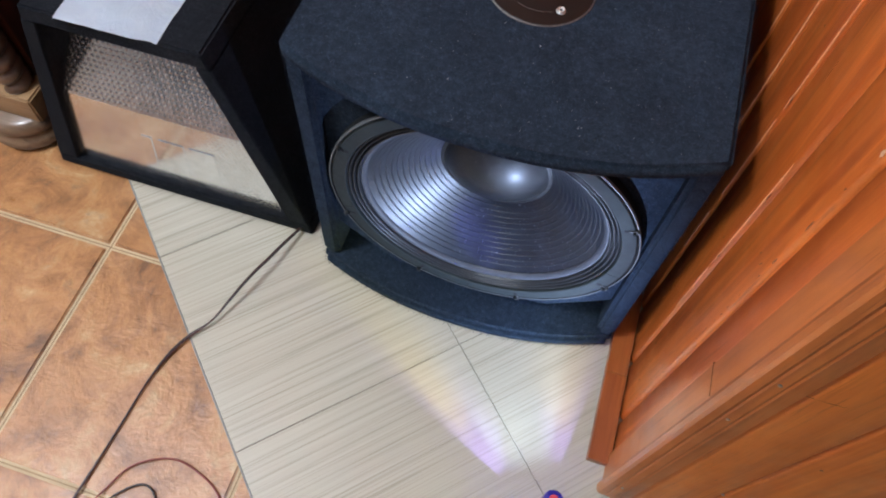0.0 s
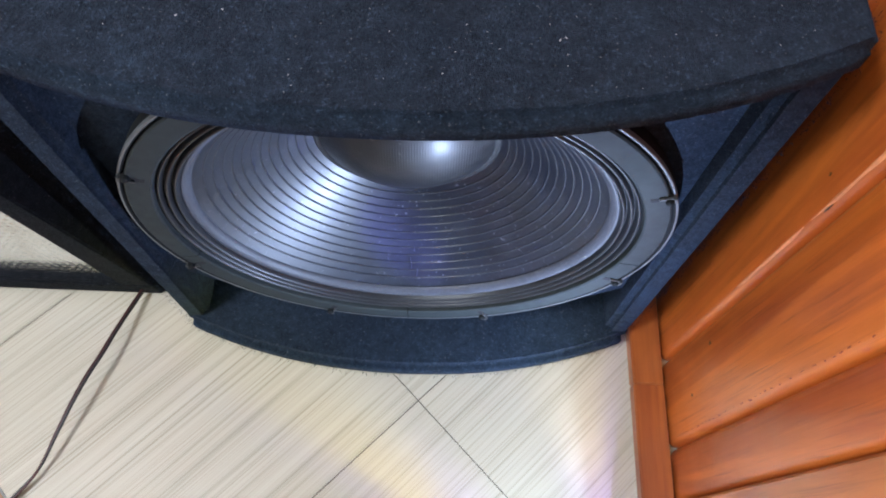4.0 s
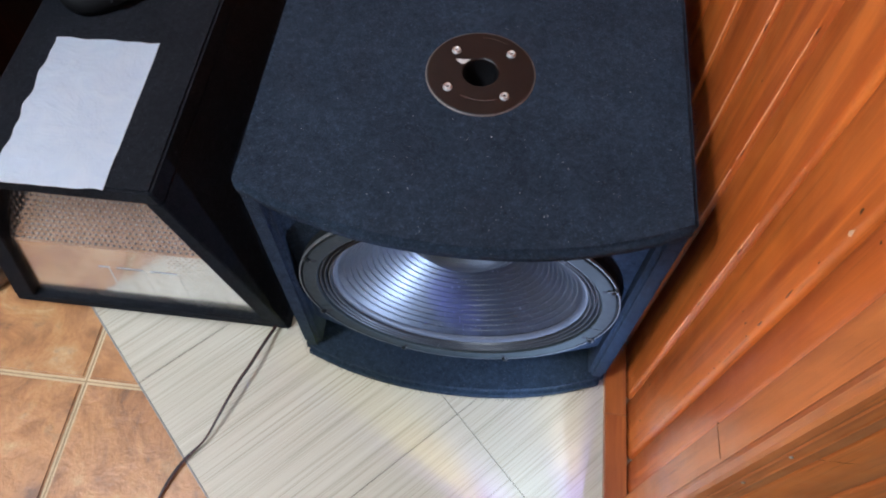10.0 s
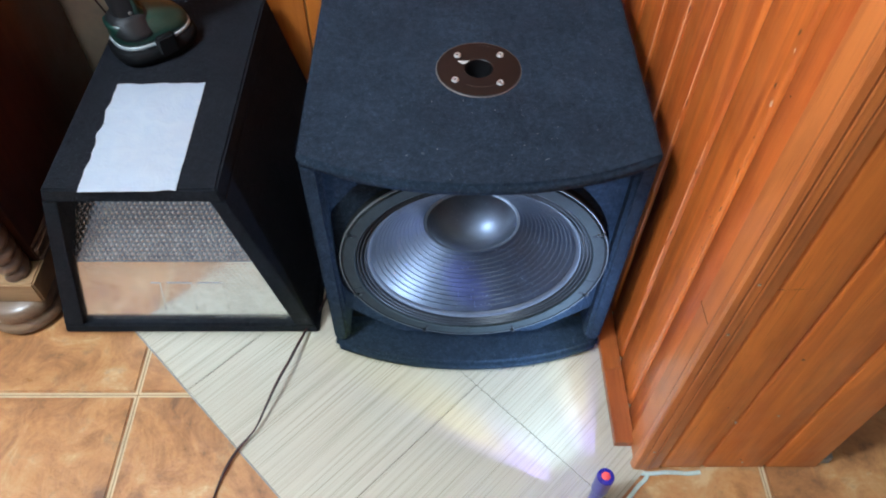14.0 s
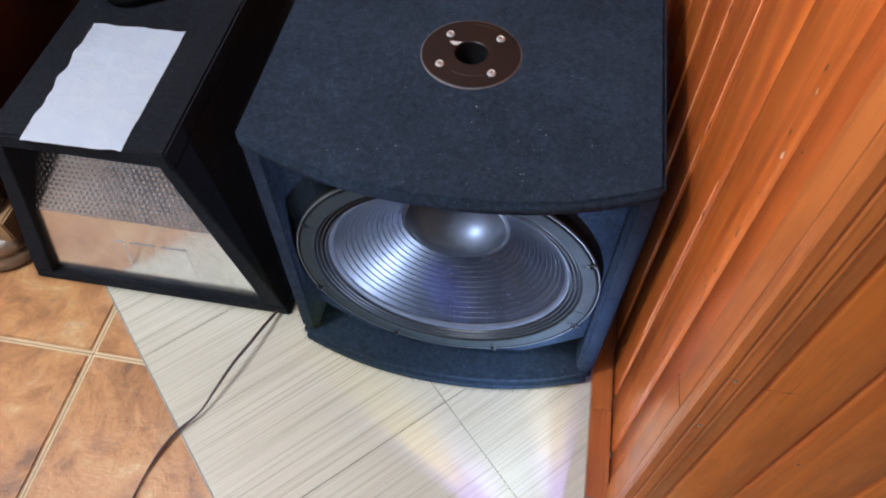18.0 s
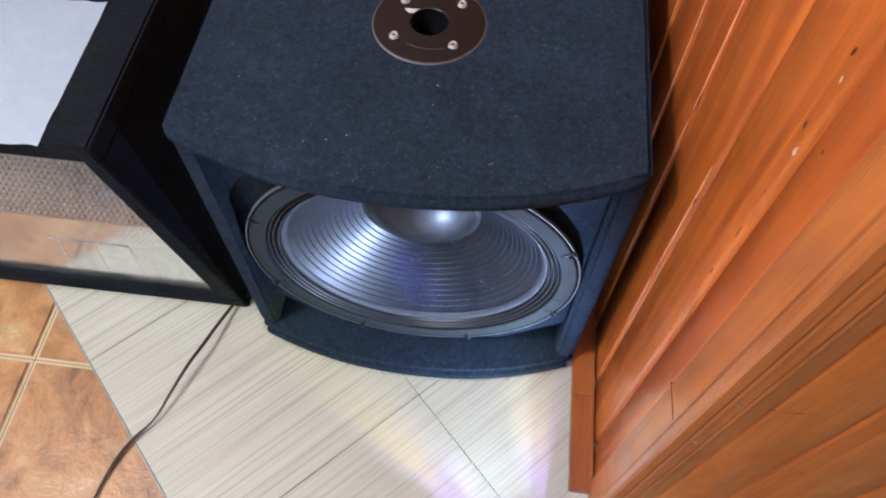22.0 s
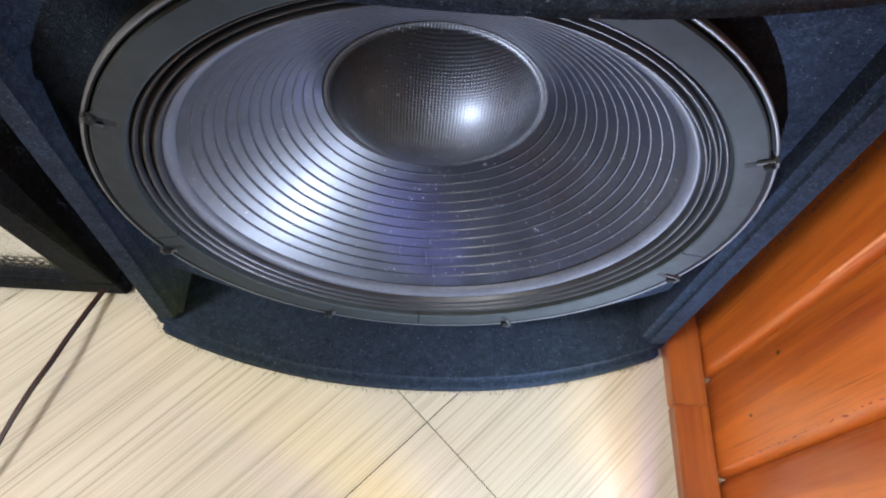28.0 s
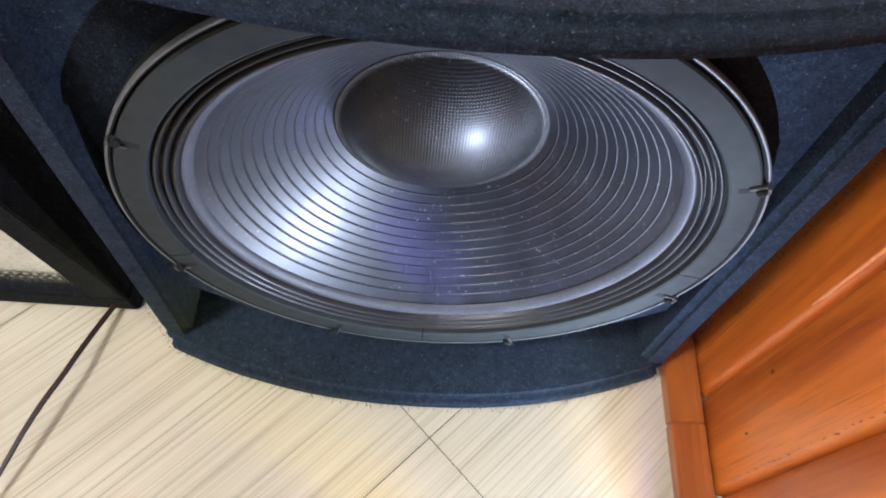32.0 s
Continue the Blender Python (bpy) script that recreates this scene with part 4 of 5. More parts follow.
part("wire", tube([(-0.60, 0.524, 0.62), (-0.583, 0.524, 0.50), (-0.574, 0.523, 0.430), (-0.571, 0.523, 0.39), (-0.582, 0.523, 0.33), (-0.60, 0.523, 0.25), (-0.61, 0.523, 0.02)], 0.0016), M_CABLE_R, wall_wire, smooth=True)

# ---- pen light ----
M_BLUE = plain("violet_blue_plastic", (0.022, 0.020, 0.30), 0.3, 0.0, 200, 0.15, 0.0, 0.4)
M_RED = plain("red_rubber_button", (0.85, 0.09, 0.09), 0.5)
M_CLEAR = plain("pale_blue_plastic", (0.30, 0.36, 0.55), 0.25, 0.0, 200, 0.1, 0.0, 0.5)
M_GLOW = Mat("pen_led_strip", Base_Color=(0.9, 0.9, 1.0))
M_GLOW.set("Emission Color", (0.9, 0.93, 1.0))
M_GLOW.set("Emission Strength", 6.0)
pen = thing("pen_light", "small violet-blue pen light standing upright with a red button on top", "torch")
pen.location = PEN


def slotted(r0, r1, z0, z1, gap, toward):
    """A round wall with an upright slot, which faces the way toward (degrees)."""
    bm = bmesh.new()
    n = 40
    rows = []
    for i in range(n + 1):
        a = radians(toward + gap / 2 + (360 - gap) * i / n)
        rows.append([bm.verts.new((r * math.cos(a), r * math.sin(a), z)) for r, z in ((r1, z0), (r1, z1), (r0, z1), (r0, z0))])
    for u, v in zip(rows, rows[1:]):
        for k in range(4):
            bm.faces.new((u[k], u[(k + 1) % 4], v[(k + 1) % 4], v[k]))
    bm.faces.new(rows[0][::-1]), bm.faces.new(rows[-1])
    return bm


PEN_A = math.degrees(math.atan2(PEN_WAY.y, PEN_WAY.x))
part("barrel", lathe([(0.0, 0.0025), (0.0088, 0.0025), (0.0096, 0.004), (0.0096, 0.0545), (0.0, 0.0545)], 32, (0, 0, 0), "z"), M_BLUE, pen, "violet-blue barrel")
part("collar", lathe([(0.0, 0.0550), (0.0092, 0.0540), (0.0112, 0.0548), (0.0116, 0.0565), (0.0112, 0.0600), (0.0, 0.0605)], 32, (0, 0, 0), "z"), M_CLEAR, pen, "pale translucent ring")
head = part("head", slotted(0.0108, 0.0126, 0.0600, 0.1070, 82, PEN_A), M_BLUE, pen, "violet-blue head with an upright light slot")
part("lid", lathe([(0.0, 0.1060), (0.0122, 0.1062), (0.0128, 0.1072), (0.0118, 0.1092), (0.0080, 0.1100), (0.0, 0.1098)], 32, (0, 0, 0), "z"), M_BLUE, pen)
part("button", lathe([(0.0, 0.1112), (0.0050, 0.1110), (0.0064, 0.1100), (0.0066, 0.1080)], 24, (0, 0, 0), "z"), M_RED, pen, "round red push button", True)
led = part("led_strip", boxed(-0.0030, 0.0030, -0.0098, -0.0088, 0.066, 0.104, bevel=0.0003, segs=1), M_GLOW.m, head, "small glowing white strip")
led.rotation_euler = (0, 0, radians(PEN_A - 90))

# mint filler beads where the cream tiles end at the wall end
mint = thing("filler_bead", "uneven pale green filler bead along the tile edge", "trim", kind="structure")
part("bead", tube([(0.262, -0.2215, 0.001), (0.285, -0.2225, 0.0015), (0.315, -0.2205, 0.0012), (0.345, -0.2225, 0.001), (0.365, -0.2200, 0.0)], 0.0035, 8), M_MINT, mint, smooth=True).scale = (1, 1, 0.5)
part("bead", tube([(0.281, -0.2225, 0.0), (0.276, -0.231, 0.0015), (0.262, -0.243, 0.0012), (0.246, -0.260, 0.001), (0.229, -0.276, 0.0015), (0.20, -0.306, 0.0)], 0.0034, 8), M_MINT, mint, smooth=True).scale = (1, 1, 0.5)

# ---- cordless drill on the tapered box ----
M_GREEN = plain("dark_green_plastic", (0.008, 0.038, 0.026), 0.42, 0.0, 260, 0.2, 0.0003, 0.15)
M_TRIGGER = plain("red_plastic", (0.42, 0.02, 0.02), 0.4)
M_RUBBER = plain("black_soft_grip", (0.007, 0.007, 0.008), 0.55, 0.0, 400, 0.3, 0.0005)
M_BATTERY = plain("matt_black_plastic", (0.0025, 0.0025, 0.003), 0.75, 0.0, 400, 0.3, 0.0004)
M_BATTERY.node_tree.nodes["Principled BSDF"].inputs["Specular IOR Level"].default_value = 0.2
M_SILVER = plain("grey_painted_plastic", (0.10, 0.105, 0.13), 0.36, 0.0, 200, 0.1, 0.0, 0.2)
M_PALE = plain("pale_grey_plastic", (0.42, 0.46, 0.46), 0.4)
drill = thing("cordless_drill", "dark green and black cordless drill standing on its battery", "drill")
drill.matrix_world = pose(-0.555, 0.322, BH + 0.0006, 0, 0, 42) @ Matrix.Scale(1.06, 4)


def loft(sections, n=28, power=2.6):
    """Rounded rings (centre x, z, half length, half width), from bottom to top, lying level or upright."""
    bm = bmesh.new()
    rings = []
    for cx, z, a, b in sections:
        ring = []
        for k in range(n):
            t = 2 * math.pi * k / n
            c, s = math.cos(t), math.sin(t)
            ring.append(bm.verts.new((cx + a * math.copysign(abs(c) ** (2 / power), c), b * math.copysign(abs(s) ** (2 / power), s), z)))
        rings.append(ring)
    for p, q in zip(rings, rings[1:]):
        for k in range(n):
            bm.faces.new((p[k], p[(k + 1) % n], q[(k + 1) % n], q[k]))
    bm.faces.new(rings[0][::-1]), bm.faces.new(rings[-1])
    return bm


battery = part("battery", loft([(0.050, 0.0, 0.055, 0.041), (0.050, 0.003, 0.061, 0.047), (0.050, 0.014, 0.065, 0.051), (0.050, 0.022, 0.064, 0.050), (0.050, 0.029, 0.058, 0.043)]), M_BATTERY, drill, "black slide-in battery pack", True)
for y0, y1 in ((-0.0530, -0.0405), (0.0405, 0.0530)):
    part("latch", boxed(0.036, 0.066, y0, y1, 0.010, 0.0435, bevel=0.0030, segs=2), M_BATTERY, battery, "black release latch", "bevel")
part("seam_band", loft([(0.050, 0.0285, 0.0575, 0.0425), (0.050, 0.0300, 0.0590, 0.0440), (0.050, 0.0340, 0.0590, 0.0440), (0.050, 0.0352, 0.0580, 0.0430)]), M_PALE, drill, "pale grey band above the battery", True)
part("foot_housing", loft([(0.050, 0.0345, 0.0575, 0.0425), (0.049, 0.042, 0.0575, 0.0425), (0.046, 0.050, 0.054, 0.039), (0.036, 0.060, 0.046, 0.032), (0.022, 0.067, 0.032, 0.025)]), M_GREEN, drill, "dark green lower housing", True)
part("grip_tongue", loft([(0.026, 0.0455, 0.030, 0.0405), (0.026, 0.0475, 0.033, 0.0418), (0.025, 0.0520, 0.033, 0.0395), (0.024, 0.0600, 0.031, 0.0340), (0.023, 0.0675, 0.029, 0.0268), (0.026, 0.0740, 0.025, 0.0225)]), M_RUBBER, drill, "black rubber apron below the grip", True)
part("badge", boxed(0.064, 0.080, -0.006, 0.004, 0.0455, 0.0540, bevel=0.0015), M_PALE, drill, "small pale oval badge")
GX = 0.022
part("grip", loft([(GX + 0.010, 0.056, 0.027, 0.023), (GX + 0.004, 0.076, 0.021, 0.0190), (GX + 0.001, 0.100, 0.020, 0.0180), (GX + 0.002, 0.125, 0.021, 0.0185), (GX + 0.006, 0.142, 0.026, 0.021), (GX + 0.010, 0.154, 0.032, 0.024)]), M_RUBBER, drill, "black rubber grip", True)
part("grip_stripe", loft([(GX + 0.016, 0.062, 0.016, 0.0240), (GX + 0.012, 0.085, 0.006, 0.0200), (GX + 0.009, 0.110, 0.004, 0.0195), (GX + 0.011, 0.130, 0.006, 0.0200), (GX + 0.018, 0.148, 0.012, 0.0225)]), M_GREEN, drill, "dark green side stripe", True)
BZ = 0.176
body = part("motor_housing", lathe([(0.0, GX - 0.042), (0.018, GX - 0.041), (0.0275, GX - 0.033), (0.0305, GX - 0.018), (0.0305, GX + 0.052), (0.029, GX + 0.077), (0.026, GX + 0.097), (0.0, GX + 0.098)], 36, (0, 0, BZ), "x"), M_GREEN, drill, "dark green motor housing", True)
part("end_cap", lathe([(0.0, GX - 0.0445), (0.020, GX - 0.0435), (0.0295, GX - 0.034), (0.0322, GX - 0.020), (0.0322, GX - 0.008), (0.0300, GX - 0.007)], 36, (0, 0, BZ), "x"), M_SILVER, body, "grey rounded end cap", True)
rib_mesh = bpy.data.meshes.new("vent_rib")
rib_bm = boxed(0.004, 0.0125, -0.0016, 0.0016, -0.0007, 0.0007)
bmesh.ops.recalc_face_normals(rib_bm, faces=rib_bm.faces)
rib_bm.to_mesh(rib_mesh)
rib_bm.free()
rib_mesh.materials.append(M_RUBBER)
for side in (-1, 1):
    vent = part("vent", lathe([(0.0, 0.0), (0.0130, side * 0.0004), (0.0150, side * 0.0016), (0.0165, 0.0)], 32, (GX - 0.006, side * 0.0318, BZ - 0.004), "y"), M_GREEN, body, "round vent with radial ribs", True)
    for k in range(12):
        rib = new("vent_rib", rib_mesh)
        rib.parent = vent
        rib.matrix_basis = Matrix.Translation((GX - 0.006, side * 0.0318, BZ - 0.004)) @ Matrix.Rotation(2 * math.pi * k / 12, 4, "Y")
    y0, y1 = sorted((side * 0.0280, side * 0.0312))
    part("name_plate", boxed(GX + 0.024, GX + 0.066, y0, y1, BZ - 0.002, BZ + 0.004), M_PALE, body, "pale bar of unreadable lettering")
    part("name_mark", boxed(GX + 0.020, GX + 0.034, y0, y1, BZ + 0.006, BZ + 0.0105), M_RED, body, "small red bar")
part("trigger", loft([(GX + 0.030, 0.120, 0.005, 0.007), (GX + 0.033, 0.128, 0.008, 0.008), (GX + 0.034, 0.140, 0.009, 0.008), (GX + 0.032, 0.147, 0.007, 0.007)]), M_TRIGGER, drill, "red trigger", True)
part("gearbox", lathe([(0.0, GX + 0.097), (0.026, GX + 0.0975), (0.027, GX + 0.110), (0.024, GX + 0.132), (0.0, GX + 0.133)], 32, (0, 0, BZ), "x"), M_RUBBER, drill, "black torque collar", True)
part("chuck", lathe([(0.0, GX + 0.132), (0.020, GX + 0.1325), (0.0205, GX + 0.157), (0.015, GX + 0.172), (0.006, GX + 0.178), (0.0, GX + 0.178)], 28, (0, 0, BZ), "x"), M_RUBBER, drill, "black keyless chuck", True)
for sx, sz in ((GX + 0.002, 0.078), (GX, 0.112), (GX + 0.014, 0.146)):
    part("housing_screw", lathe([(0.0, -0.0215), (0.0022, -0.0212), (0.0028, -0.0200), (0.0028, -0.0160)], 12, (sx, 0, sz), "y"), M_STEEL, drill)

# ---- cabinet on bun feet ----
cab = thing("wooden_cabinet", "dark wooden cabinet with twisted corner columns on round bun feet", "cabinet")
CX1, CX0, CF, CB = -0.736, -1.55, 0.060, 0.525
part("side_wall", boxed(CX1 - 0.024, CX1 - 0.004, CF + 0.050, CB, 0.117, 0.90, bevel=0.001), M_DARKWOOD, cab, "dark-stained side panel")
part("side_wall", boxed(CX0 + 0.004, CX0 + 0.024, CF + 0.050, CB, 0.117, 0.90, bevel=0.001), M_DARKWOOD, cab, "dark-stained side panel")
part("back_wall", boxed(CX0 + 0.02, CX1 - 0.022, CB - 0.015, CB - 0.002, 0.117, 0.90), M_DARKWOOD, cab)
part("cornice", boxed(CX0 - 0.01, CX1 + 0.01, CF - 0.01, CB, 0.90, 0.94, bevel=0.008), M_DARKWOOD, cab, "dark top board")
part("plinth", boxed(CX0, CX1, CF, CB, 0.064, 0.1165, bevel=0.003), M_OAK, cab, "lighter brown plinth board")
for z, t in ((0.1175, 0.006), (0.128, 0.003), (0.137, 0.005), (0.147, 0.002)):
    part("base_moulding", boxed(CX1 - 0.004, CX1 - 0.004 + t + 0.003, CF + 0.052, CB - 0.001, z, z + 0.0085, bevel=0.0016), M_SPINDLE, cab, "ridged side moulding")
for a, b in ((CX0 + 0.055, -1.15), (-1.145, CX1 - 0.060)):
    door = part("door", boxed(a, b, CF + 0.045, CF + 0.063, 0.125, 0.89, bevel=0.003), M_OAK, cab, "brown panelled door")
    part("door_panel", boxed(a + 0.07, b - 0.07, CF + 0.039, CF + 0.0455, 0.20, 0.82, bevel=0.004), M_OAK, door)
    part("knob", lathe([(0.0, -0.028), (0.011, -0.025), (0.013, -0.017), (0.006, -0.008), (0.006, 0.0)], 20, ((b - 0.03) if b < -1.14 else (a + 0.03), CF + 0.045, 0.55), "y"), M_SPINDLE, door, "", True)


def twisted(z0, z1, r):
    """A column with a deep two-strand rope twist."""
    bm = bmesh.new()
    n, rows = 28, int((z1 - z0) / 0.0030)
    rings = []
    for j in range(rows + 1):
        z = z0 + (z1 - z0) * j / rows
        ring = []
        for k in range(n):
            a = 2 * math.pi * k / n
            f = abs(math.sin(a - 2 * math.pi * (z - z0) / 0.052))
            q = r * (0.62 + 0.40 * f ** 0.6)
            ring.append(bm.verts.new((q * math.cos(a), q * math.sin(a), z)))
        rings.append(ring)
    for p, q in zip(rings, rings[1:]):
        for k in range(n):
            bm.faces.new((p[k], p[(k + 1) % n], q[(k + 1) % n], q[k]))
    bm.faces.new(rings[0][::-1]), bm.faces.new(rings[-1])
    return bm


for x in (CX1 - 0.034, CX0 + 0.034):
    col = part("column", twisted(0.117, 0.90, 0.0245), M_SPINDLE, cab, "rope-twist turned corner column", True)
    col.location = (x, CF + 0.030, 0)
for x in (-0.800, CX0 + 0.066):
    for y in (0.094, CB - 0.075):
        part("foot", lathe([(0.0, 0.0), (0.052, 0.0), (0.064, 0.006), (0.0685, 0.017), (0.066, 0.028), (0.0585, 0.0345), (0.0625, 0.039), (0.0645, 0.046), (0.0615, 0.056), (0.052, 0.0645), (0.0, 0.0645)], 48, (x, y, 0), "z"), M_FOOT, cab, "round two-ring bun foot", True)

# dark rag behind the cabinet's foot
def rag():
    bm = bmesh.new()
    nx, ny = 18, 24
    g = [[bm.verts.new((-0.735 + 0.030 * i / nx, 0.085 + 0.075 * j / ny, 0.004 + 0.055 * math.sin(math.pi * i / nx) ** 0.6 * math.sin(math.pi * j / ny) ** 0.5 * (0.75 + 0.7 * noise.noise((i * 0.4, j * 0.35, 2))))) for i in range(nx + 1)] for j in range(ny + 1)]
    for j in range(ny):
        for i in range(nx):
            bm.faces.new((g[j][i], g[j][i + 1], g[j + 1][i + 1], g[j + 1][i]))
    bmesh.ops.solidify(bm, geom=bm.faces[:], thickness=0.0015)
    return bm


tagged(part("rag", rag(), plain("dark_purple_cloth", (0.045, 0.035, 0.045), 0.9, 0.0, 500, 0.3, 0.0008), smooth=True), "crumpled dark cloth on the floor beside the cabinet foot", "cloth")

# ceiling luminaire
lum = thing("ceiling_lamp", "round white ceiling lamp with a frosted glowing disc", "ceiling lamp")
M_DISC = Mat("frosted_disc", Base_Color=(0.9, 0.9, 0.9))
M_DISC.set("Emission Color", (0.92, 0.96, 1.0))
M_DISC.set("Emission Strength", 4.0)
part("base", lathe([(0.0, 2.448), (0.20, 2.448), (0.205, 2.43), (0.205, 2.40), (0.19, 2.395)], 48, (-1.08, -0.68, 0), "z"), M_CEIL, lum, smooth=False)
part("diffuser", lathe([(0.192, 2.398), (0.180, 2.378), (0.12, 2.366), (0.0, 2.362)], 48, (-1.08, -0.68, 0), "z"), M_DISC.m, lum, "frosted glowing diffuser", True)

# ---- wear: knots, nicks, scratches and nails in the varnished boards ----
M_KNOT = plain("dark_resin_knot", (0.085, 0.022, 0.008), 0.35, 0.0, 500, 0.4, 0.0004, 0.5)
M_NICK = plain("bare_nick", (0.16, 0.055, 0.018), 0.7, 0.0, 600, 0.5, 0.0005)
M_PALE = plain("chipped_varnish", (0.70, 0.42, 0.26), 0.6, 0.0, 500, 0.3, 0.0003)


def blot(long, wide, seed, lift=0.0004):
    """A thin ragged oval in the x-z plane that stands a little proud and faces -y."""
    rnd = random.Random(seed)
    bm = bmesh.new()
    n = 12
    ring = []
    for k in range(n):
        a = 2 * math.pi * k / n
        q = rnd.uniform(0.75, 1.1)
        ring.append(bm.verts.new((wide * q * math.cos(a), 0.0005, long * q * math.sin(a))))
    tip = bm.verts.new((0, -lift, 0))
    for k in range(n):
        bm.faces.new((ring[k], ring[(k + 1) % n], tip))
    return bm


def on_side(name, y, z, long, wide, material, seed, lean=0.0):
    ob = part(name, blot(long, wide, seed), material, wall_pier, smooth=True)
    ob.matrix_world = pose(WALL_X, y, z, 0, 0, -90) @ Matrix.Rotation(radians(lean), 4, "Y")


def on_front(name, x, z, long, wide, material, seed, lean=0.0):
    ob = part(name, blot(long, wide, seed), material, wall_pier, smooth=True)
    ob.matrix_world = pose(x, PIER_Y, z) @ Matrix.Rotation(radians(lean), 4, "Y")


for k, (y, z, long, wide, lean) in enumerate(((-0.093, 0.731, 0.009, 0.0035, 12), (-0.094, 0.672, 0.008, 0.0035, -8), (-0.125, 0.685, 0.004, 0.003, 0), (-0.075, 0.468, 0.005, 0.0022, 20),
                                              (-0.038, 0.142, 0.0075, 0.0045, 0), (-0.071, 0.085, 0.006, 0.0035, 10), (-0.088, 0.471, 0.010, 0.0014, 14), (0.005, 0.36, 0.005, 0.003, 0), (0.12, 0.56, 0.004, 0.0025, 0))):
    on_side("knot", y, z, long, wide, M_KNOT, k, lean)
on_side("scratch", 0.0455, 0.574, 0.037, 0.0008, M_NICK, 20, -2)
on_side("chip", -0.100, 0.655, 0.006, 0.0030, M_PALE, 22, 10)
on_side("chip", -0.098, 0.715, 0.007, 0.0030, M_PALE, 23, -10)
for k, (x, z, long, wide, lean) in enumerate(((0.388, 0.353, 0.006, 0.0045, 0), (0.420, 0.034, 0.005, 0.004, 0), (0.340, 0.22, 0.004, 0.003, 10), (0.505, 0.42, 0.006, 0.004, 0))):
    on_front("knot", x, z, long, wide, M_KNOT, 40 + k, lean)
on_front("scratch", 0.321, 0.503, 0.027, 0.0008, M_NICK, 60, 86)
on_front("chip", 0.361, 0.179, 0.004, 0.002, M_PALE, 61, 0)
crack = part("crack", boxed(-0.0006, 0.0006, -0.0003, 0.002, -0.017, 0.017), M_NICK, wall_pier, "short dark butt joint in the moulding")
crack.matrix_world = pose(0.2613, -0.178, 0.403, 0, 0, -90) @ Matrix.Rotation(radians(88), 4, "Y")

M_TORN = plain("torn_dark_red_varnish", (0.24, 0.022, 0.010), 0.5, 0.0, 600, 0.4, 0.0005)
for k in range(30):
    z = 0.06 + 0.0125 * k + 0.006 * math.sin(7 * k)
    on_side("torn_chip", -0.0998 + 0.0005 * math.sin(5 * k), z, 0.0022 + 0.0012 * (k % 4), 0.0005 + 0.0003 * (k % 3), M_TORN, 70 + k, 8 * math.sin(3 * k))
for k, z in enumerate((0.47, 0.50, 0.56, 0.61)):
    on_side("nick", -0.1000 + 0.0006 * math.sin(5 * k), z, 0.004 + 0.0035 * (k % 3), 0.0011, M_KNOT, 110 + k, 6 * math.sin(3 * k))
for k, (y, z) in enumerate(((-0.0135, 0.35), (-0.0135, 0.47), (0.0805, 0.50), (0.0805, 0.66), (0.168, 0.58))):
    on_side("nick", y, z, 0.006, 0.0010, M_KNOT, 90 + k, 5 * math.sin(3 * k))

# pale strips along the rounded chamfers: the varnish's floor glare, painted as colour
M_EDGE_GLARE = plain("painted_edge_glare", (0.74, 0.28, 0.12), 0.45, 0.0, 160, 0.35, 0.0003, 0.2)


def pale_edge(edge, z0, z1, seed):
    verts, faces = [], []
    n = max(8, int((z1 - z0) / 0.006))
    for i in range(n + 1):
        f = i / n
        z = z0 + (z1 - z0) * f
        k = max(0.12, min(1.0, 8 * f, 8 * (1 - f)) * (0.80 + 0.55 * noise.noise((seed, z * 38, 0.0))))
        for d, y in ((0.0004, 0.0086), (-0.0001, 0.0072), (0.0002, 0.0060), (0.0011, 0.0046)):
            verts.append((WALL_X - 0.0003 + d, edge + 0.0068 + (y - 0.0068) * 0.8 * k, z))
        if i:
            a = 4 * (i - 1)
            faces += [(a + q, a + q + 1, a + q + 5, a + q + 4) for q in range(3)]
    me = bpy.data.meshes.new("rubbed_edge")
    me.from_pydata(verts, [], faces)
    me.materials.append(M_EDGE_GLARE)
    me.shade_smooth()
    ob = new("rubbed_edge", me)
    ob.parent = wall_pier
    ob["label"] = "pale strip painted as glare on a varnished board's edge"


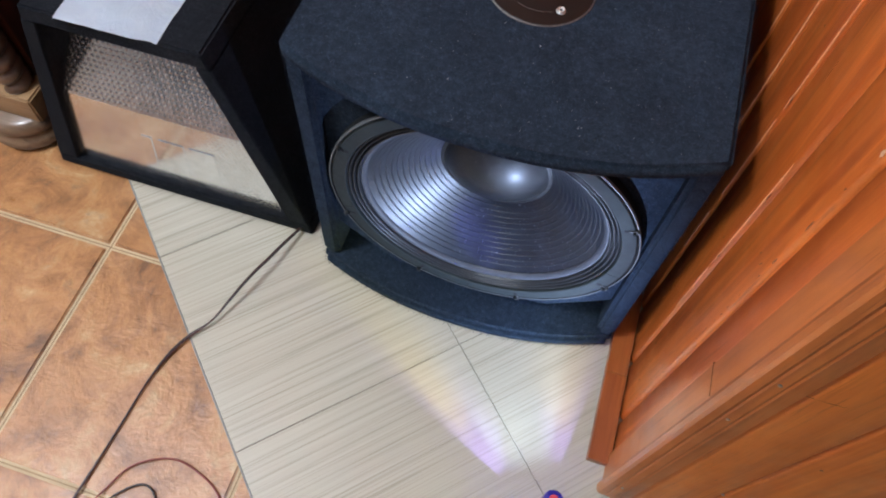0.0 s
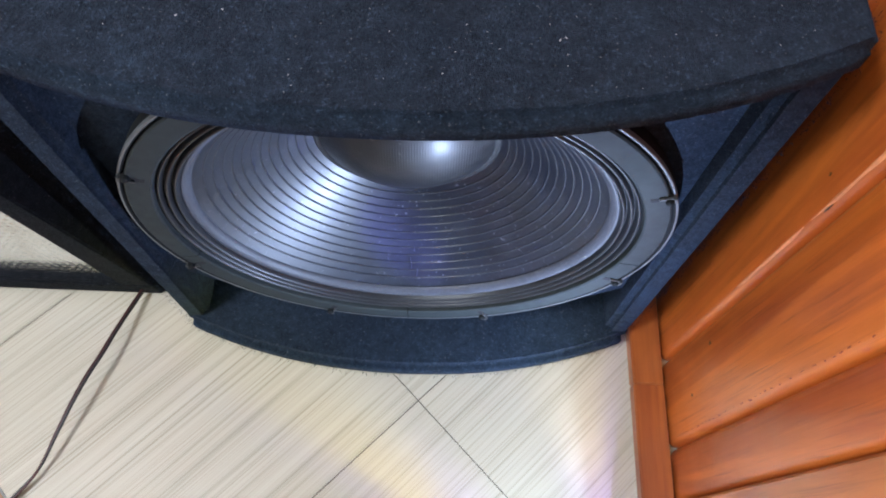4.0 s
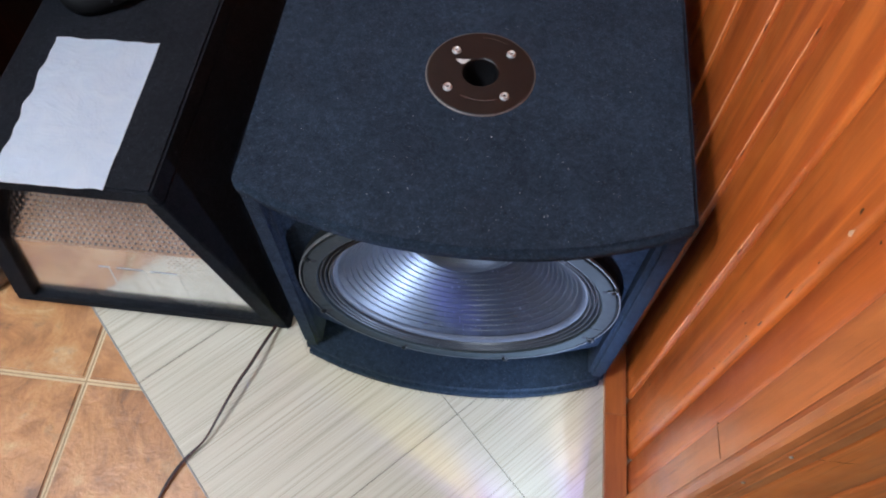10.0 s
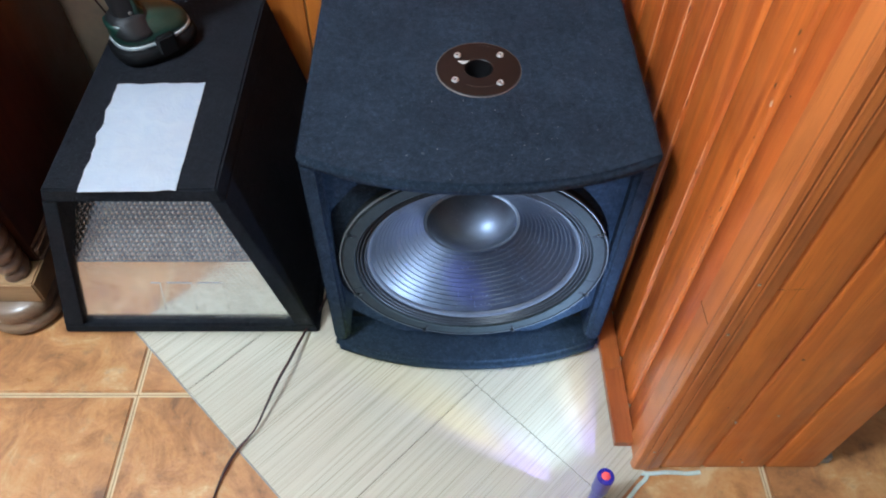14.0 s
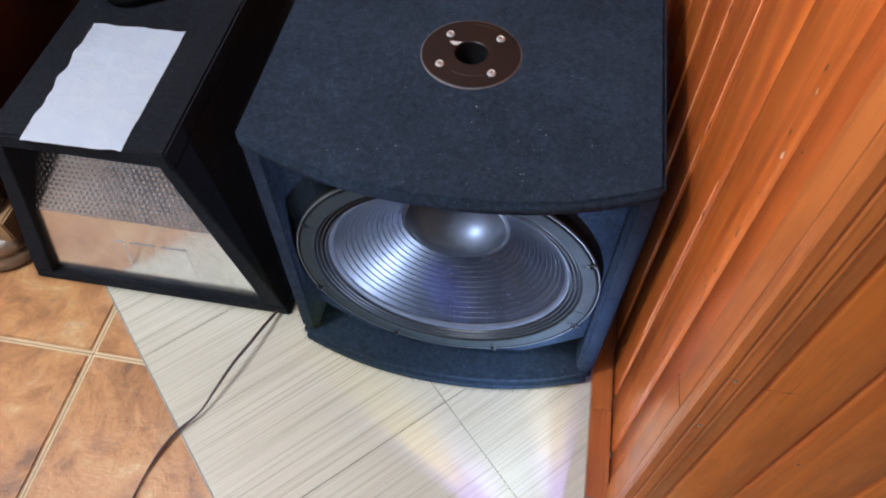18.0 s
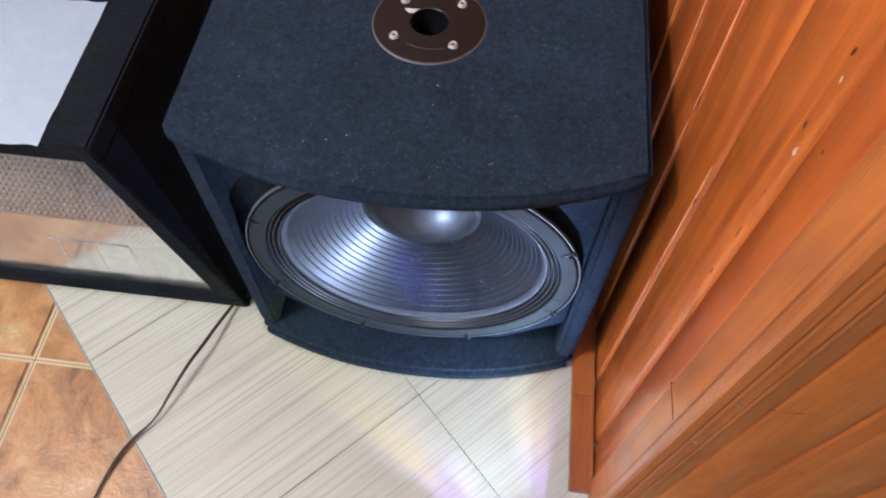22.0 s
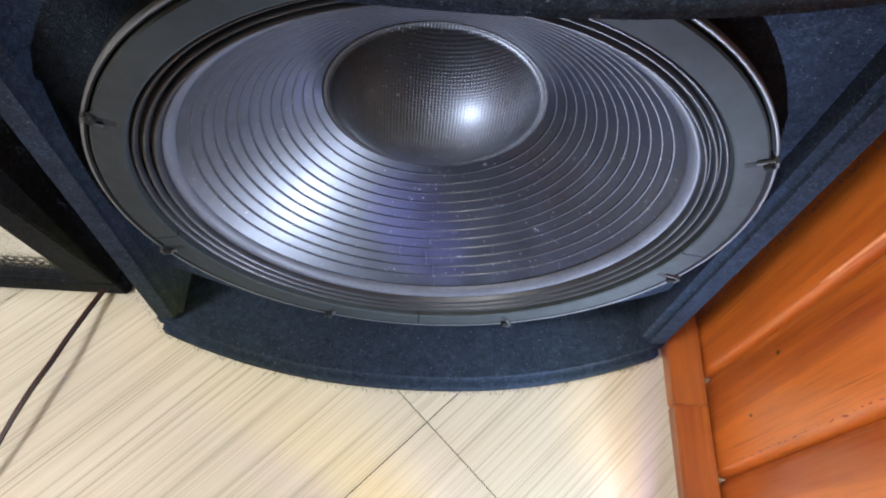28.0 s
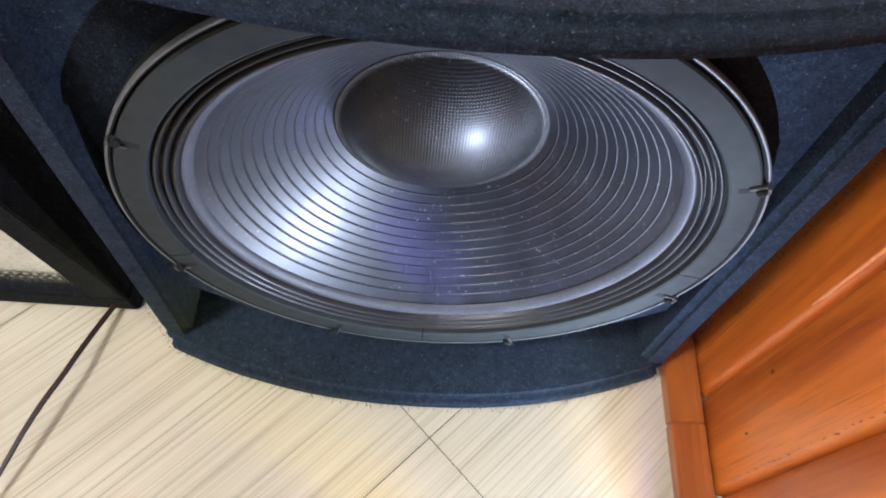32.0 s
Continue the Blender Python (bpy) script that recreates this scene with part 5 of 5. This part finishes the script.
for k, (edge, z0, z1) in enumerate(((0.164, 0.30, 0.66), (0.076, 0.20, 0.29), (0.076, 0.33, 0.47), (0.076, 0.485, 0.66), (-0.0185, 0.21, 0.32), (-0.0185, 0.33, 0.52), (0.256, 0.42, 0.62), (0.350, 0.45, 0.70))):
    pale_edge(edge, z0, z1, 3.7 * k + 1.3)

# nail heads in the corner moulding and the front boards
nail_bm = lathe([(0.0, -0.0012), (0.0011, -0.0011), (0.0017, -0.0005), (0.0018, 0.0006)], 12, (0, 0, 0), "y")
bmesh.ops.recalc_face_normals(nail_bm, faces=nail_bm.faces)
nail_mesh = bpy.data.meshes.new("nail_head")
nail_bm.to_mesh(nail_mesh)
nail_bm.free()
nail_mesh.materials.append(M_STEEL)
for x, z in ((0.274, 0.518), (0.274, 0.420), (0.274, 0.077), (0.366, 0.173), (0.426, 0.024), (0.418, 0.195)):
    ob = new("nail_head", nail_mesh)
    ob.parent = wall_pier
    ob["label"] = "small round steel nail head"
    ob.matrix_world = pose(x, PIER_Y - (0.0046 if x < 0.29 else 0.0002), z)

# pale scratches low on the cone
M_SCRATCH = plain("pale_scratch", (0.09, 0.09, 0.13), 0.7)
for x, r0, r1, w in ((-0.019, 0.1290, 0.1350, 0.0003), (0.0025, 0.1310, 0.1400, 0.0003), (0.0085, 0.1400, 0.1460, 0.0003), (0.006, 0.1230, 0.1260, 0.0003)):
    bm = bmesh.new()
    vs = []
    for r in (r0, 0.5 * (r0 + r1), r1):
        u = (0.1605 - r) / 0.089
        for d in (-w, w):
            x1 = x + d + 0.0008 * math.sin(r * 900)
            vs.append(bm.verts.new((WX + x1, WY + 0.0090 + 0.0745 * u ** 0.95 - 0.0010, WZ - math.sqrt(r * r - x1 * x1))))
    bm.faces.new((vs[0], vs[1], vs[3], vs[2])), bm.faces.new((vs[2], vs[3], vs[5], vs[4]))
    bmesh.ops.solidify(bm, geom=bm.faces[:], thickness=0.0002)
    part("scratch", bm, M_SCRATCH, woofer, "thin pale scratch")
